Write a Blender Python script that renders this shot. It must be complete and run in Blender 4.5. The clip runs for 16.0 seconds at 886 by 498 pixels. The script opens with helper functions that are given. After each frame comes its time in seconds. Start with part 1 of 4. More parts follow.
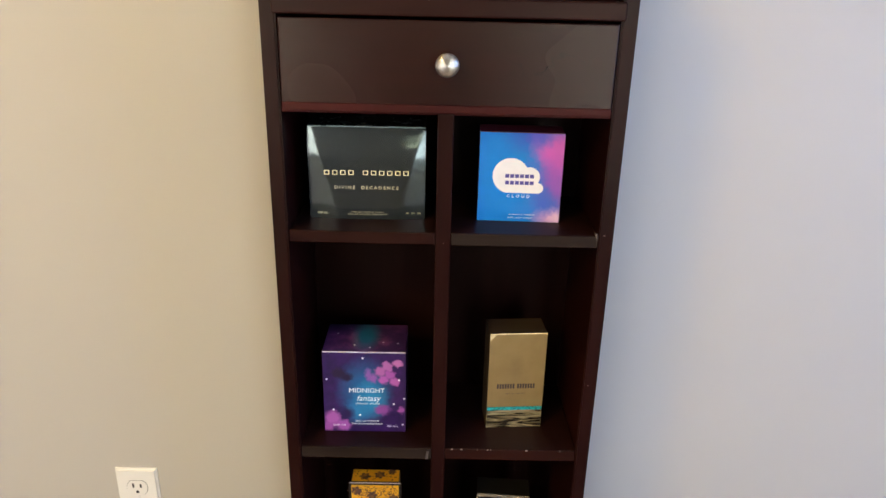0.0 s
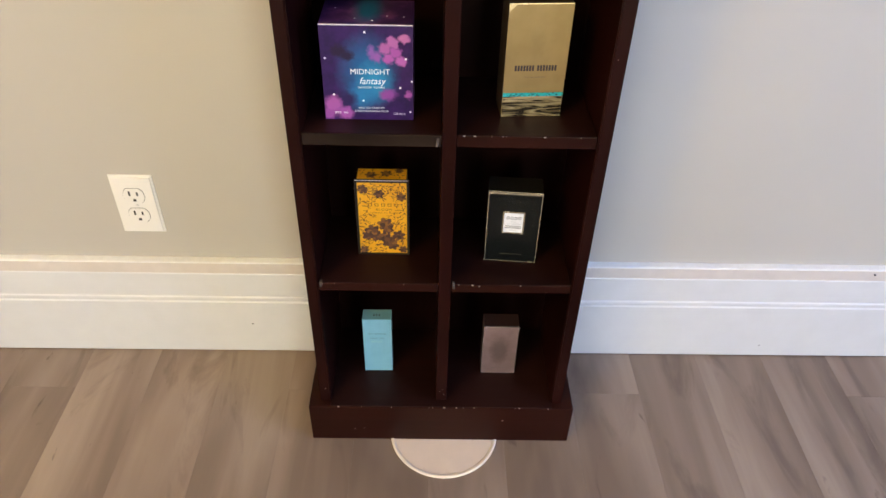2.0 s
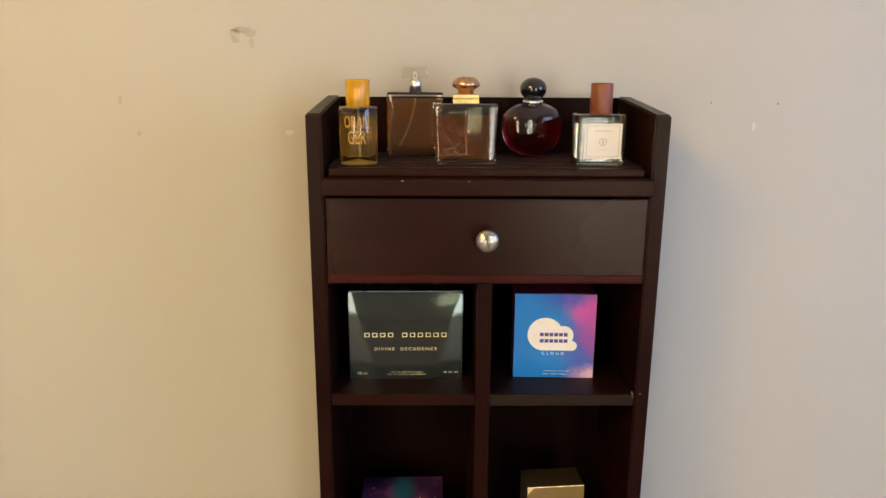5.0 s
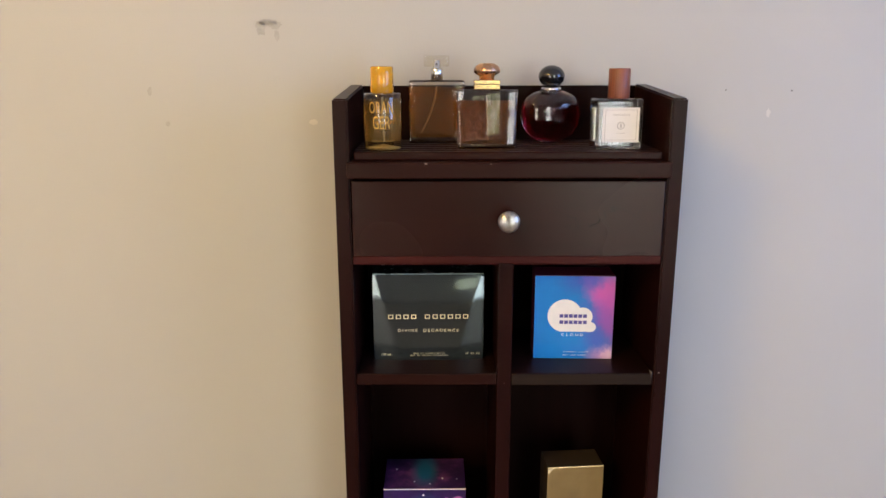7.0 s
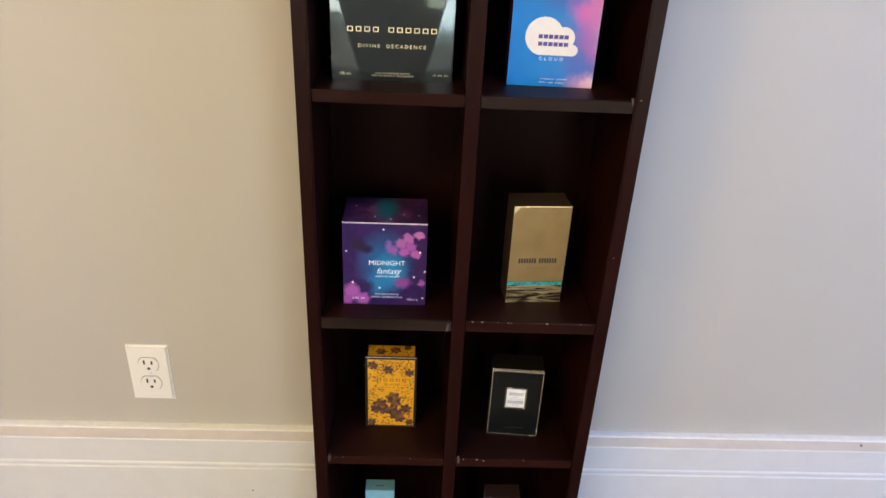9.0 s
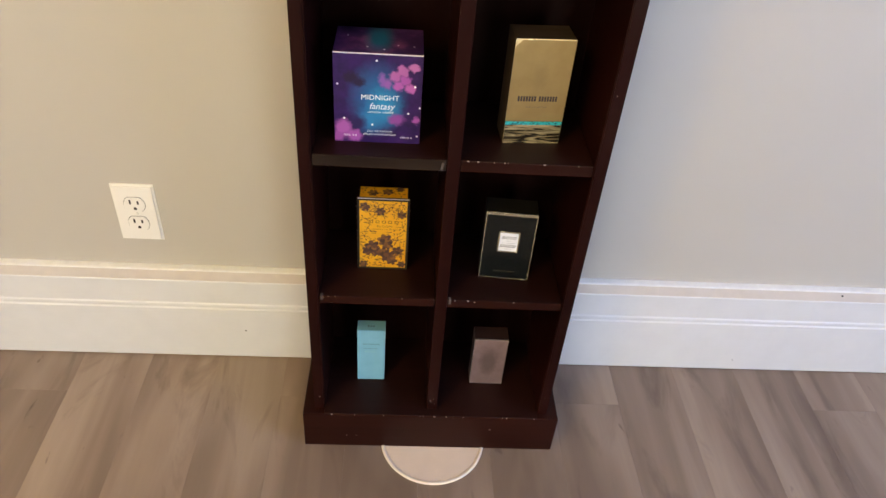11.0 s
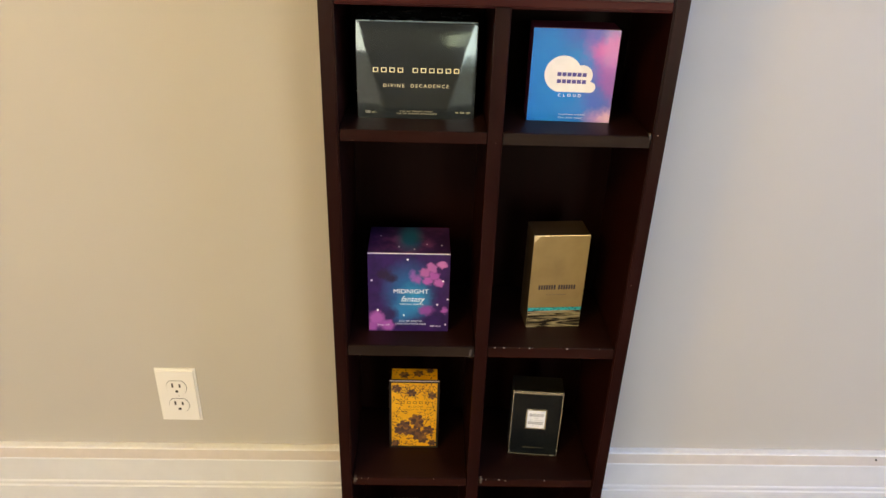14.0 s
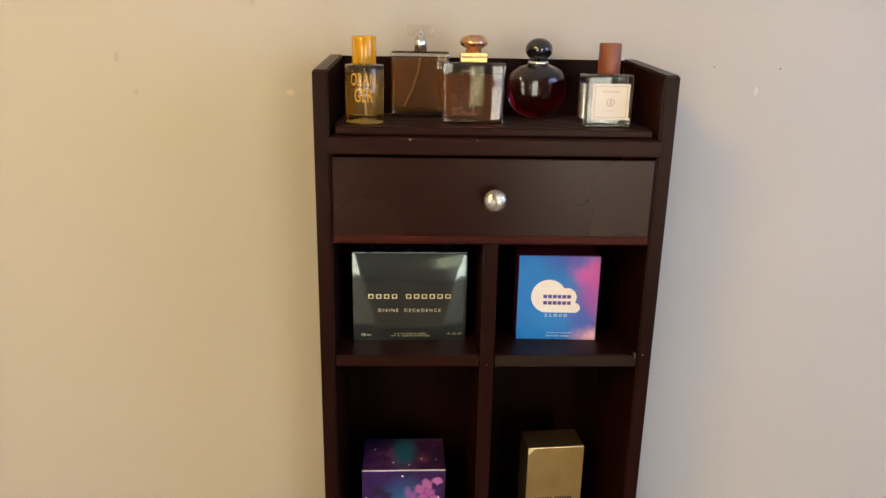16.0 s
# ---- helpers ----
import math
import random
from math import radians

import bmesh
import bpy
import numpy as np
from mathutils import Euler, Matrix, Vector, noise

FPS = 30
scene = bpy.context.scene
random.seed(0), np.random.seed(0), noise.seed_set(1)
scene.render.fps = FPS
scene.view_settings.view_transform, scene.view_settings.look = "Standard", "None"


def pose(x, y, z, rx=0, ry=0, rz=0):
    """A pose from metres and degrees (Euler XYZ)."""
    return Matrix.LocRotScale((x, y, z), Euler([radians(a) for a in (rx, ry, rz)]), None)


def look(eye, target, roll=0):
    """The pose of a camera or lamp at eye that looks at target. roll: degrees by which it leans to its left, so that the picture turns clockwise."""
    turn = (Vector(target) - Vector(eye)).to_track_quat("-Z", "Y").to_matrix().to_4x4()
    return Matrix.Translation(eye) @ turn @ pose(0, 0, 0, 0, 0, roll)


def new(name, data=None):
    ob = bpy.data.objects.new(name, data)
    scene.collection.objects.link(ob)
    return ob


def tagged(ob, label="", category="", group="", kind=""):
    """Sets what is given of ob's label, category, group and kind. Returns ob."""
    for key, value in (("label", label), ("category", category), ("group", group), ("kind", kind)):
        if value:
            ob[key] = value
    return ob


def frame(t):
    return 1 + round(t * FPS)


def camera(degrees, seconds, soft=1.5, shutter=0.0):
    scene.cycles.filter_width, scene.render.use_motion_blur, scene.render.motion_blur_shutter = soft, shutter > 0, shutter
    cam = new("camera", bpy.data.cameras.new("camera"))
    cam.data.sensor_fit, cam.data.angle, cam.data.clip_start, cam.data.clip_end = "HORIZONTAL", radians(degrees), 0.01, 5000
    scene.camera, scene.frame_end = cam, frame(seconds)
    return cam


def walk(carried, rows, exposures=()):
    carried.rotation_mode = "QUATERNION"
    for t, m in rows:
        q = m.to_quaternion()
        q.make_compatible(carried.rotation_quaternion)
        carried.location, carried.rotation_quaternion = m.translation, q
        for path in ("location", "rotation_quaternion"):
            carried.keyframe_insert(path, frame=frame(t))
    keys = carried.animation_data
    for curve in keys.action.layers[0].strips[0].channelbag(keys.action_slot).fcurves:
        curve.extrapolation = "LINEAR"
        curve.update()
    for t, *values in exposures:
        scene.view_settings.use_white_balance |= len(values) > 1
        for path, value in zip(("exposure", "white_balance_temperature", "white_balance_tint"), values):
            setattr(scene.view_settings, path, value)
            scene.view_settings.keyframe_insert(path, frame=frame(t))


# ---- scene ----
cam = camera(63.0, 16.0, shutter=0.1)
PATH = [
    (0, (-0.0060, -1.0098, 1.1960), (0.0073, 0.8540, 0.4708), 1.38),
    (0.5, (-0.0104, -1.0023, 1.1447), (0.0196, 0.8133, 0.3064), 1.91),
    (1, (-0.0164, -0.9850, 1.0842), (0.0235, 0.7180, 0.0362), 1.86),
    (1.5, (-0.0185, -0.9865, 1.0468), (0.0217, 0.6059, -0.1625), 1.95),
    (2, (-0.0206, -0.9856, 1.0498), (0.0115, 0.5661, -0.2117), 1.64),
    (2.5, (-0.0253, -0.9843, 1.0885), (-0.0060, 0.6488, -0.0657), 1.19),
    (3, (-0.0350, -0.9847, 1.1394), (-0.0327, 0.7525, 0.1483), 0.91),
    (3.5, (-0.0403, -1.0001, 1.1976), (-0.0473, 0.8216, 0.3721), 0.75),
    (4, (-0.0316, -1.0155, 1.2529), (-0.0230, 0.8682, 0.5808), 0.10),
    (4.5, (-0.0603, -1.0112, 1.2710), (0.0300, 0.9232, 0.7712), 0.66),
    (4.7, (-0.0610, -1.0074, 1.2895), (-0.0128, 0.9294, 0.7928), 0.54),
    (6.8, (-0.0746, -1.0399, 1.2754), (-0.0790, 0.9085, 0.8239), 0.04),
    (7, (-0.0759, -1.0384, 1.2668), (-0.0761, 0.9040, 0.7903), -0.12),
    (7.5, (-0.0719, -1.0304, 1.2307), (-0.0669, 0.8810, 0.6420), -0.74),
    (8, (-0.0648, -1.0249, 1.2010), (-0.0461, 0.8589, 0.5294), -0.63),
    (8.5, (-0.0596, -1.0178, 1.1665), (-0.0496, 0.8245, 0.3881), 1.23),
    (9, (-0.0584, -1.0058, 1.1362), (0.0119, 0.7536, 0.1877), 2.86),
    (9.5, (-0.0569, -1.0011, 1.1038), (0.0147, 0.6046, -0.0865), 2.85),
    (9.7, (-0.0576, -0.9995, 1.0913), (0.0132, 0.5337, -0.1910), 2.92),
    (11.8, (-0.0696, -0.9997, 1.1096), (0.0731, 0.5940, -0.0903), 5.88),
    (12, (-0.0693, -1.0023, 1.1187), (0.0619, 0.6138, -0.0522), 5.18),
    (12.5, (-0.0741, -1.0108, 1.1534), (0.0128, 0.6726, 0.0770), 3.38),
    (13, (-0.0767, -1.0097, 1.1722), (-0.0288, 0.7196, 0.1686), 2.37),
    (13.5, (-0.0761, -1.0066, 1.1735), (-0.0328, 0.7384, 0.1973), 2.12),
    (14, (-0.0794, -1.0155, 1.1789), (-0.0317, 0.7493, 0.2391), 1.90),
    (14.5, (-0.0808, -1.0190, 1.1873), (-0.0474, 0.7744, 0.3027), 1.42),
    (15, (-0.0837, -1.0090, 1.2327), (-0.0313, 0.8408, 0.4746), 1.30),
    (15.5, (-0.0890, -1.0073, 1.2502), (-0.0076, 0.8923, 0.6306), 1.20),
    (16, (-0.0905, -1.0104, 1.2708), (-0.0091, 0.9086, 0.7140), 1.06),
]
EXPOSURES = [(0.0, 0.1, 6580, 14), (1.0, 0.1, 6580, 14), (2.0, 0.22, 6680, 13), (3.0, 0.07, 7200, 14), (3.5, 0.05, 7980, 12),
             (4.5, -0.11, 8030, 11), (7.0, -0.13, 6680, 17), (8.0, 0.01, 6530, 15), (9.0, 0.05, 6580, 15), (9.5, 0.14, 6630, 15),
             (12.5, 0.11, 7200, 13), (14.5, 0.0, 7670, 13), (16.0, -0.09, 7850, 14)]

walk(cam, [(t, look(eye, target, roll)) for t, eye, target, roll in PATH], EXPOSURES)

# ---- world and light ----
world = bpy.data.worlds.new("world")
scene.world = world
world.use_nodes = True
wn = world.node_tree
sky = wn.nodes.new("ShaderNodeTexSky")
sky.sky_type, sky.sun_disc, sky.sun_elevation, sky.sun_rotation = "NISHITA", False, radians(46), radians(22)
wn.links.new(sky.outputs[0], wn.nodes["Background"].inputs[0])
wn.nodes["Background"].inputs[1].default_value = 0.12


def area(name, eye, target, sx, sy, watts, colour):
    d = bpy.data.lights.new(name, "AREA")
    d.shape, d.size, d.size_y, d.energy, d.color = "RECTANGLE", sx, sy, watts, colour
    ob = new(name, d)
    ob.matrix_world = look(eye, target)
    return ob


sun = bpy.data.lights.new("sun", "SUN")
sun.energy, sun.angle, sun.color = 3.0, radians(0.5), (1.0, 0.94, 0.85)
new("sun", sun).matrix_world = look((1.2, 3, 3.4), (0, 0, 0))
# daylight by the side window and the two unseen glass doors behind, and an added warm ceiling lamp
area("daylight_window", (1.96, -1.35, 1.42), (0.6, -0.30, 1.15), 1.15, 1.30, 28.0, (0.33, 0.55, 1.17))
area("daylight_door", (-1.27, -3.385, 1.05), (-0.20, 0.0, 0.80), 0.86, 1.75, 21.0, (1.02, 0.953, 0.98))
# added to lay a sheen on the right half of the drawer front
area("daylight_rear", (1.02, -3.385, 1.05), (0.40, 0.0, 0.90), 0.70, 1.75, 20.0, (0.80, 0.93, 1.10))
# assumed source for the warm tone on the upper left wall
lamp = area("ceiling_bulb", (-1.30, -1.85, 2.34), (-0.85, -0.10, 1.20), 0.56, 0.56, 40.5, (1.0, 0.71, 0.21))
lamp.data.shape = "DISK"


# ---- materials ----
class Nodes:
    """A small help to write node materials."""

    def __init__(self, name):
        self.mat = bpy.data.materials.new(name)
        self.mat.use_nodes = True
        self.tree = self.mat.node_tree
        self.bsdf = self.tree.nodes["Principled BSDF"]
        self.coord = self.tree.nodes.new("ShaderNodeTexCoord")
        self.wobble, self.sway = None, 0.010

    def node(self, kind, **given):
        n = self.tree.nodes.new(kind)
        for k, v in given.items():
            n.inputs[k].default_value = v
        return n

    def link(self, a, b):
        self.tree.links.new(a, b)

    def mapped(self, scale, where=(0, 0, 0), turn=(0, 0, 0)):
        n = self.node("ShaderNodeMapping", Scale=scale, Location=where, Rotation=turn)
        self.link(self.coord.outputs["Object"], n.inputs["Vector"])
        return n.outputs[0]

    def noise(self, scale, detail=4.0, rough=0.55, stretch=(1, 1, 1), where=(0, 0, 0)):
        n = self.node("ShaderNodeTexNoise", Scale=scale, Detail=detail, Roughness=rough)
        self.link(self.mapped(stretch, where), n.inputs["Vector"])
        return n.outputs["Fac"]

    def ramp(self, fac, *stops):
        n = self.tree.nodes.new("ShaderNodeValToRGB")
        e = n.color_ramp.elements
        while len(e) < len(stops):
            e.new(0.5)
        for one, (at, c) in zip(e, stops):
            one.position = at
            one.color = (*c, 1) if isinstance(c, tuple) else (c, c, c, 1)
        self.link(fac, n.inputs[0])
        return n.outputs[0]

    def mix(self, fac, a, b, how="MIX"):
        n = self.tree.nodes.new("ShaderNodeMix")
        n.data_type, n.blend_type = "RGBA", how
        for sock, v in ((n.inputs[0], fac), (n.inputs[6], a), (n.inputs[7], b)):
            if isinstance(v, (int, float)):
                sock.default_value = v if sock is n.inputs[0] or sock.type == "VALUE" else (v, v, v, 1)
            elif isinstance(v, tuple):
                sock.default_value = (*v, 1)
            else:
                self.link(v, sock)
        return n.outputs[2]

    def blob(self, x, z, rx, rz, soft=0.6):
        """1 inside an ellipse on the front of a thing, falling to 0 outside it."""
        n = self.node("ShaderNodeMapping", Scale=(1 / rx, 0.0, 1 / rz), Location=(-x / rx, 0, -z / rz))
        if not self.wobble:
            t = self.node("ShaderNodeTexNoise", Scale=170.0, Detail=3.0)
            self.link(self.coord.outputs["Object"], t.inputs["Vector"])
            off = self.tree.nodes.new("ShaderNodeVectorMath")
            off.operation = "MULTIPLY_ADD"
            self.link(t.outputs["Color"], off.inputs[0])
            off.inputs[1].default_value = (self.sway,) * 3
            self.link(self.coord.outputs["Object"], off.inputs[2])
            back = self.tree.nodes.new("ShaderNodeVectorMath")
            back.operation = "SUBTRACT"
            self.link(off.outputs[0], back.inputs[0])
            back.inputs[1].default_value = (self.sway / 2,) * 3
            self.wobble = back.outputs[0]
        self.link(self.wobble, n.inputs["Vector"])
        n = n.outputs[0]
        length = self.tree.nodes.new("ShaderNodeVectorMath")
        length.operation = "LENGTH"
        self.link(n, length.inputs[0])
        return self.ramp(length.outputs["Value"], (1 - soft, 1.0), (1.0, 0.0))

    def bump(self, fac, strength, distance):
        n = self.node("ShaderNodeBump", Strength=strength, Distance=distance)
        self.link(fac, n.inputs["Height"])
        self.link(n.outputs[0], self.bsdf.inputs["Normal"])

    def set(self, **given):
        for k, v in given.items():
            sock = self.bsdf.inputs[k.replace("_", " ")]
            if isinstance(v, (int, float)):
                sock.default_value = v
            elif isinstance(v, tuple):
                sock.default_value = (*v, 1)
            else:
                self.link(v, sock)
        return self.mat


def plain(name, colour, rough=0.5, metal=0.0, vary=0.12, scale=60.0, bump=0.0, coat=0.0):
    """A surface of one colour with fine variation of tone and gloss."""
    n = Nodes(name)
    fac = n.noise(scale, 5.0)
    c = n.ramp(fac, (0.25, tuple(v * (1 - vary) for v in colour)), (0.75, tuple(min(1.0, v * (1 + vary)) for v in colour)))
    if bump:
        n.bump(fac, 0.4, bump)
    n.set(Base_Color=c, Metallic=metal, Coat_Weight=coat)
    return n.set(Roughness=n.ramp(fac, (0.3, max(0.02, rough - 0.05)), (0.7, min(1.0, rough + 0.05))))


def wall_paint():
    n = Nodes("wall_paint")
    big, fine = n.noise(1.3, 3.0), n.noise(420.0, 3.0, 0.6)
    c = n.ramp(big, (0.3, (0.460, 0.432, 0.385)), (0.7, (0.500, 0.468, 0.415)))
    dirt = n.ramp(n.noise(5.0, 6.0, 0.7), (0.62, 0.0), (0.80, 1.0))
    n.bump(fine, 0.25, 0.0008)
    return n.set(Base_Color=n.mix(n.mix(dirt, 0.0, 0.10), c, (0.40, 0.37, 0.33)), Roughness=0.62)


def dark_wood(name, a, b, rough, along="z", shine=0.16, figure=()):
    """Espresso-stained wood with its grain along x or z."""
    n = Nodes(name)
    stretch = {"z": (60, 60, 2.2), "x": (2.2, 60, 60), "y": (60, 2.2, 60)}[along]
    grain = n.noise(1.0, 8.0, 0.65, stretch, (3.7, 11.3, 5.1))
    cloud = n.noise(5.0, 2.0, 0.4)
    c = n.mix(n.ramp(cloud, (0.35, 0.0), (0.7, 0.55)), n.ramp(grain, (0.3, a), (0.75, b)), tuple(v * 1.35 for v in b))
    if figure:
        # wandering dark lines of a knot, within an ellipse
        n.sway = 0.02
        line = n.ramp(n.noise(16.0, 3.0, 0.6, (1, 1, 1.7), (0.3, 0.0, 0.4)), (0.470, 0.0), (0.485, 1.0), (0.500, 0.0))
        line = n.mix(1.0, line, n.blob(*figure, 0.7), "MULTIPLY")
        c = n.mix(n.mix(line, 0.0, 0.75), c, tuple(v * 0.25 for v in a))
        grain = n.mix(n.mix(line, 0.0, 0.8), grain, 0.15)
    n.bump(grain, 0.10 if figure else 0.30, 0.0008)
    n.set(Base_Color=c, Specular_IOR_Level=shine, Specular_Tint=(1.0, 0.90, 0.80))
    return n.set(Roughness=n.ramp(cloud, (0.3, rough - 0.03), (0.75, rough + 0.05)))


def floor_wood():
    n = Nodes("floor_wood")
    info = n.tree.nodes.new("ShaderNodeObjectInfo")
    shift = n.tree.nodes.new("ShaderNodeVectorMath")
    shift.operation = "MULTIPLY_ADD"
    n.link(info.outputs["Random"], shift.inputs[0])
    shift.inputs[1].default_value = (37.0, 91.0, 13.0)
    n.link(n.coord.outputs["Object"], shift.inputs[2])

    def noise_at(stretch, scale, detail, rough, twist=0.0):
        m = n.node("ShaderNodeMapping", Scale=stretch)
        n.link(shift.outputs[0], m.inputs["Vector"])
        t = n.node("ShaderNodeTexNoise", Scale=scale, Detail=detail, Roughness=rough, Distortion=twist)
        n.link(m.outputs[0], t.inputs["Vector"])
        return t.outputs["Fac"]

    broad = noise_at((1, 0.13, 1), 10.0, 3.0, 0.5, 0.6)
    grain = noise_at((1, 0.05, 1), 130.0, 6.0, 0.7, 0.3)
    dark = noise_at((1, 0.24, 1), 11.0, 5.0, 0.6, 1.0)
    knot = noise_at((1, 0.28, 1), 34.0, 3.0, 0.55, 0.8)
    c = n.ramp(broad, (0.34, (0.182, 0.126, 0.094)), (0.50, (0.262, 0.190, 0.145)), (0.64, (0.338, 0.254, 0.198)))
    c = n.mix(n.ramp(grain, (0.35, 0.0), (0.70, 0.10)), c, (0.14, 0.105, 0.082))
    c = n.mix(n.ramp(dark, (0.54, 0.0), (0.68, 0.60)), c, (0.120, 0.080, 0.062))
    c = n.mix(n.ramp(knot, (0.68, 0.0), (0.76, 0.55)), c, (0.070, 0.042, 0.034))
    tone = n.ramp(info.outputs["Random"], (0.0, 0.92), (1.0, 1.10))
    n.bump(grain, 0.15, 0.0006)
    n.set(Roughness=n.ramp(grain, (0.3, 0.38), (0.7, 0.50)), Specular_IOR_Level=0.35)
    return n.set(Base_Color=n.mix(1.0, c, tone, "MULTIPLY"))


WALL = wall_paint()
WHITE = plain("white_paint", (0.66, 0.66, 0.66), 0.38, vary=0.03, scale=25, bump=0.0006)
CREAM = plain("bare_cream_trim", (0.62, 0.56, 0.505), 0.6, vary=0.05, scale=40)
CAULK = plain("white_caulk", (0.78, 0.77, 0.75), 0.5, vary=0.05, scale=90, bump=0.001)
CEIL = plain("ceiling_paint", (0.78, 0.77, 0.74), 0.8, vary=0.03, scale=6)
WOOD = dark_wood("espresso_wood_upright", (0.0075, 0.0017, 0.0013), (0.0165, 0.0036, 0.0028), 0.31, "z", 0.10)
WOODX = dark_wood("espresso_wood_across", (0.0110, 0.0025, 0.0017), (0.0220, 0.0054, 0.0036), 0.33, "x", 0.11)
WOODDRAW = dark_wood("espresso_drawer_front", (0.0130, 0.0027, 0.0017), (0.0200, 0.0044, 0.0028), 0.25, "x", 0.21, (0.105, 1.110, 0.060, 0.034))
# darker, duller copy of the side wood; the cubby shade is in its colour
WOODSHADE = dark_wood("espresso_wood_shaded_inside", (0.0046, 0.0013, 0.0010), (0.0098, 0.0026, 0.0020), 0.36, "z", 0.055)
WOODSHELF = dark_wood("espresso_shelf_top", (0.0080, 0.0020, 0.0015), (0.0160, 0.0040, 0.0030), 0.46, "x", 0.24)
WOODRED = dark_wood("mahogany_edge", (0.026, 0.0046, 0.0038), (0.050, 0.0088, 0.0070), 0.36, "x", 0.10)
WOODWORN = dark_wood("worn_edge", (0.009, 0.0048, 0.0034), (0.026, 0.016, 0.011), 0.5, "x", 0.10)
RAW = plain("bare_wood_chip", (0.36, 0.29, 0.24), 0.7, vary=0.2)
RAWDARK = plain("splintered_wood", (0.075, 0.055, 0.044), 0.8, vary=0.4, scale=400)
NICKEL = plain("brushed_nickel", (0.62, 0.58, 0.54), 0.24, 1.0, 0.10, 140, 0.0002)
KNOB = Nodes("turned_nickel")
knob_way = KNOB.tree.nodes.new("ShaderNodeTangent")
knob_way.direction_type, knob_way.axis = "RADIAL", "Y"
KNOB.link(knob_way.outputs[0], KNOB.bsdf.inputs["Tangent"])
KNOB = KNOB.set(Base_Color=KNOB.ramp(KNOB.noise(300.0), (0.3, (0.34, 0.31, 0.28)), (0.7, (0.56, 0.52, 0.48))), Metallic=1.0, Roughness=0.30, Anisotropic=0.9, Anisotropic_Rotation=0.25)
CHROME = plain("chrome", (0.80, 0.80, 0.80), 0.06, 1.0, 0.02)
GOLD = plain("gold_metal", (0.83, 0.60, 0.30), 0.22, 1.0, 0.06)
ROSE = plain("rose_gold_metal", (0.62, 0.36, 0.22), 0.26, 1.0, 0.06)
PLATE = plain("white_plastic", (0.80, 0.78, 0.74), 0.32, vary=0.02, scale=20)
SLOT = plain("dark_slot", (0.02, 0.018, 0.016), 0.7)
FLOORW = floor_wood()
BLACK = plain("black_plastic", (0.008, 0.008, 0.010), 0.10, vary=0.05, coat=0.6)
PINKPAD = plain("beige_pad", (0.72, 0.58, 0.47), 0.45, vary=0.04, scale=30)
PADRIM = plain("pale_pad_rim", (0.85, 0.74, 0.62), 0.40, vary=0.03)


# ---- mesh helpers ----
def part(name, bm, material, parent, label=""):
    me = bpy.data.meshes.new(name)
    bmesh.ops.recalc_face_normals(bm, faces=bm.faces)
    bm.to_mesh(me)
    bm.free()
    me.materials.append(material)
    ob = new(name, me)
    ob.parent = parent
    if label:
        ob["label"] = label
    return ob


def thing(name, m, label, category, group="", kind=""):
    ob = new(name)
    ob.empty_display_size = 0.02
    ob.matrix_basis = m
    return tagged(ob, label, category, group, kind)


def box(x0, x1, y0, y1, z0, z1, bevel=0.0, segments=2):
    bm = bmesh.new()
    add_box(bm, x0, x1, y0, y1, z0, z1)
    if bevel:
        bmesh.ops.bevel(bm, geom=bm.edges[:], offset=bevel, segments=segments, affect="EDGES", profile=0.6)
    return bm


def add_box(bm, x0, x1, y0, y1, z0, z1):
    v = [bm.verts.new((x, y, z)) for x in (x0, x1) for y in (y0, y1) for z in (z0, z1)]
    for f in ((0, 1, 3, 2), (4, 6, 7, 5), (0, 4, 5, 1), (2, 3, 7, 6), (0, 2, 6, 4), (1, 5, 7, 3)):
        bm.faces.new([v[i] for i in f])


def lathe(profile, n=40, smooth=True):
    """A turned form from (radius, height) pairs."""
    bm = bmesh.new()
    rings = []
    for r, z in profile:
        if r < 1e-6:
            rings.append([bm.verts.new((0, 0, z))])
        else:
            rings.append([bm.verts.new((r * math.cos(2 * math.pi * i / n), r * math.sin(2 * math.pi * i / n), z)) for i in range(n)])
    for a, b in zip(rings, rings[1:]):
        for i in range(n):
            j = (i + 1) % n
            q = [a[i % len(a)], a[j % len(a)], b[j % len(b)], b[i % len(b)]]
            q = list(dict.fromkeys(q))
            if len(q) > 2:
                bm.faces.new(q)
    for f in bm.faces:
        f.smooth = smooth
    return bm


def moved(bm, m):
    bm.transform(m)
    return bm


def prism(points, y0, y1, bevel=0.0):
    """An outline of (x, z) pairs with depth from y0 to y1."""
    bm = bmesh.new()
    a, b = [bm.verts.new((x, y0, z)) for x, z in points], [bm.verts.new((x, y1, z)) for x, z in points]
    bm.faces.new(a)
    bm.faces.new(list(reversed(b)))
    for i in range(len(a)):
        j = (i + 1) % len(a)
        bm.faces.new((a[i], b[i], b[j], a[j]))
    if bevel:
        bmesh.ops.bevel(bm, geom=bm.edges[:], offset=bevel, segments=2, affect="EDGES")
    return bm


def loft(outline_at, levels, n=48):
    """A closed form whose outline at each level z is outline_at(z): a list of n (x, y)."""
    bm = bmesh.new()
    rings = [[bm.verts.new((x, y, z)) for x, y in outline_at(z)] for z in levels]
    for a, b in zip(rings, rings[1:]):
        for i in range(len(a)):
            j = (i + 1) % len(a)
            bm.faces.new((a[i], a[j], b[j], b[i]))
    bm.faces.new(rings[0])
    bm.faces.new(rings[-1])
    for f in bm.faces:
        f.smooth = True
    return bm


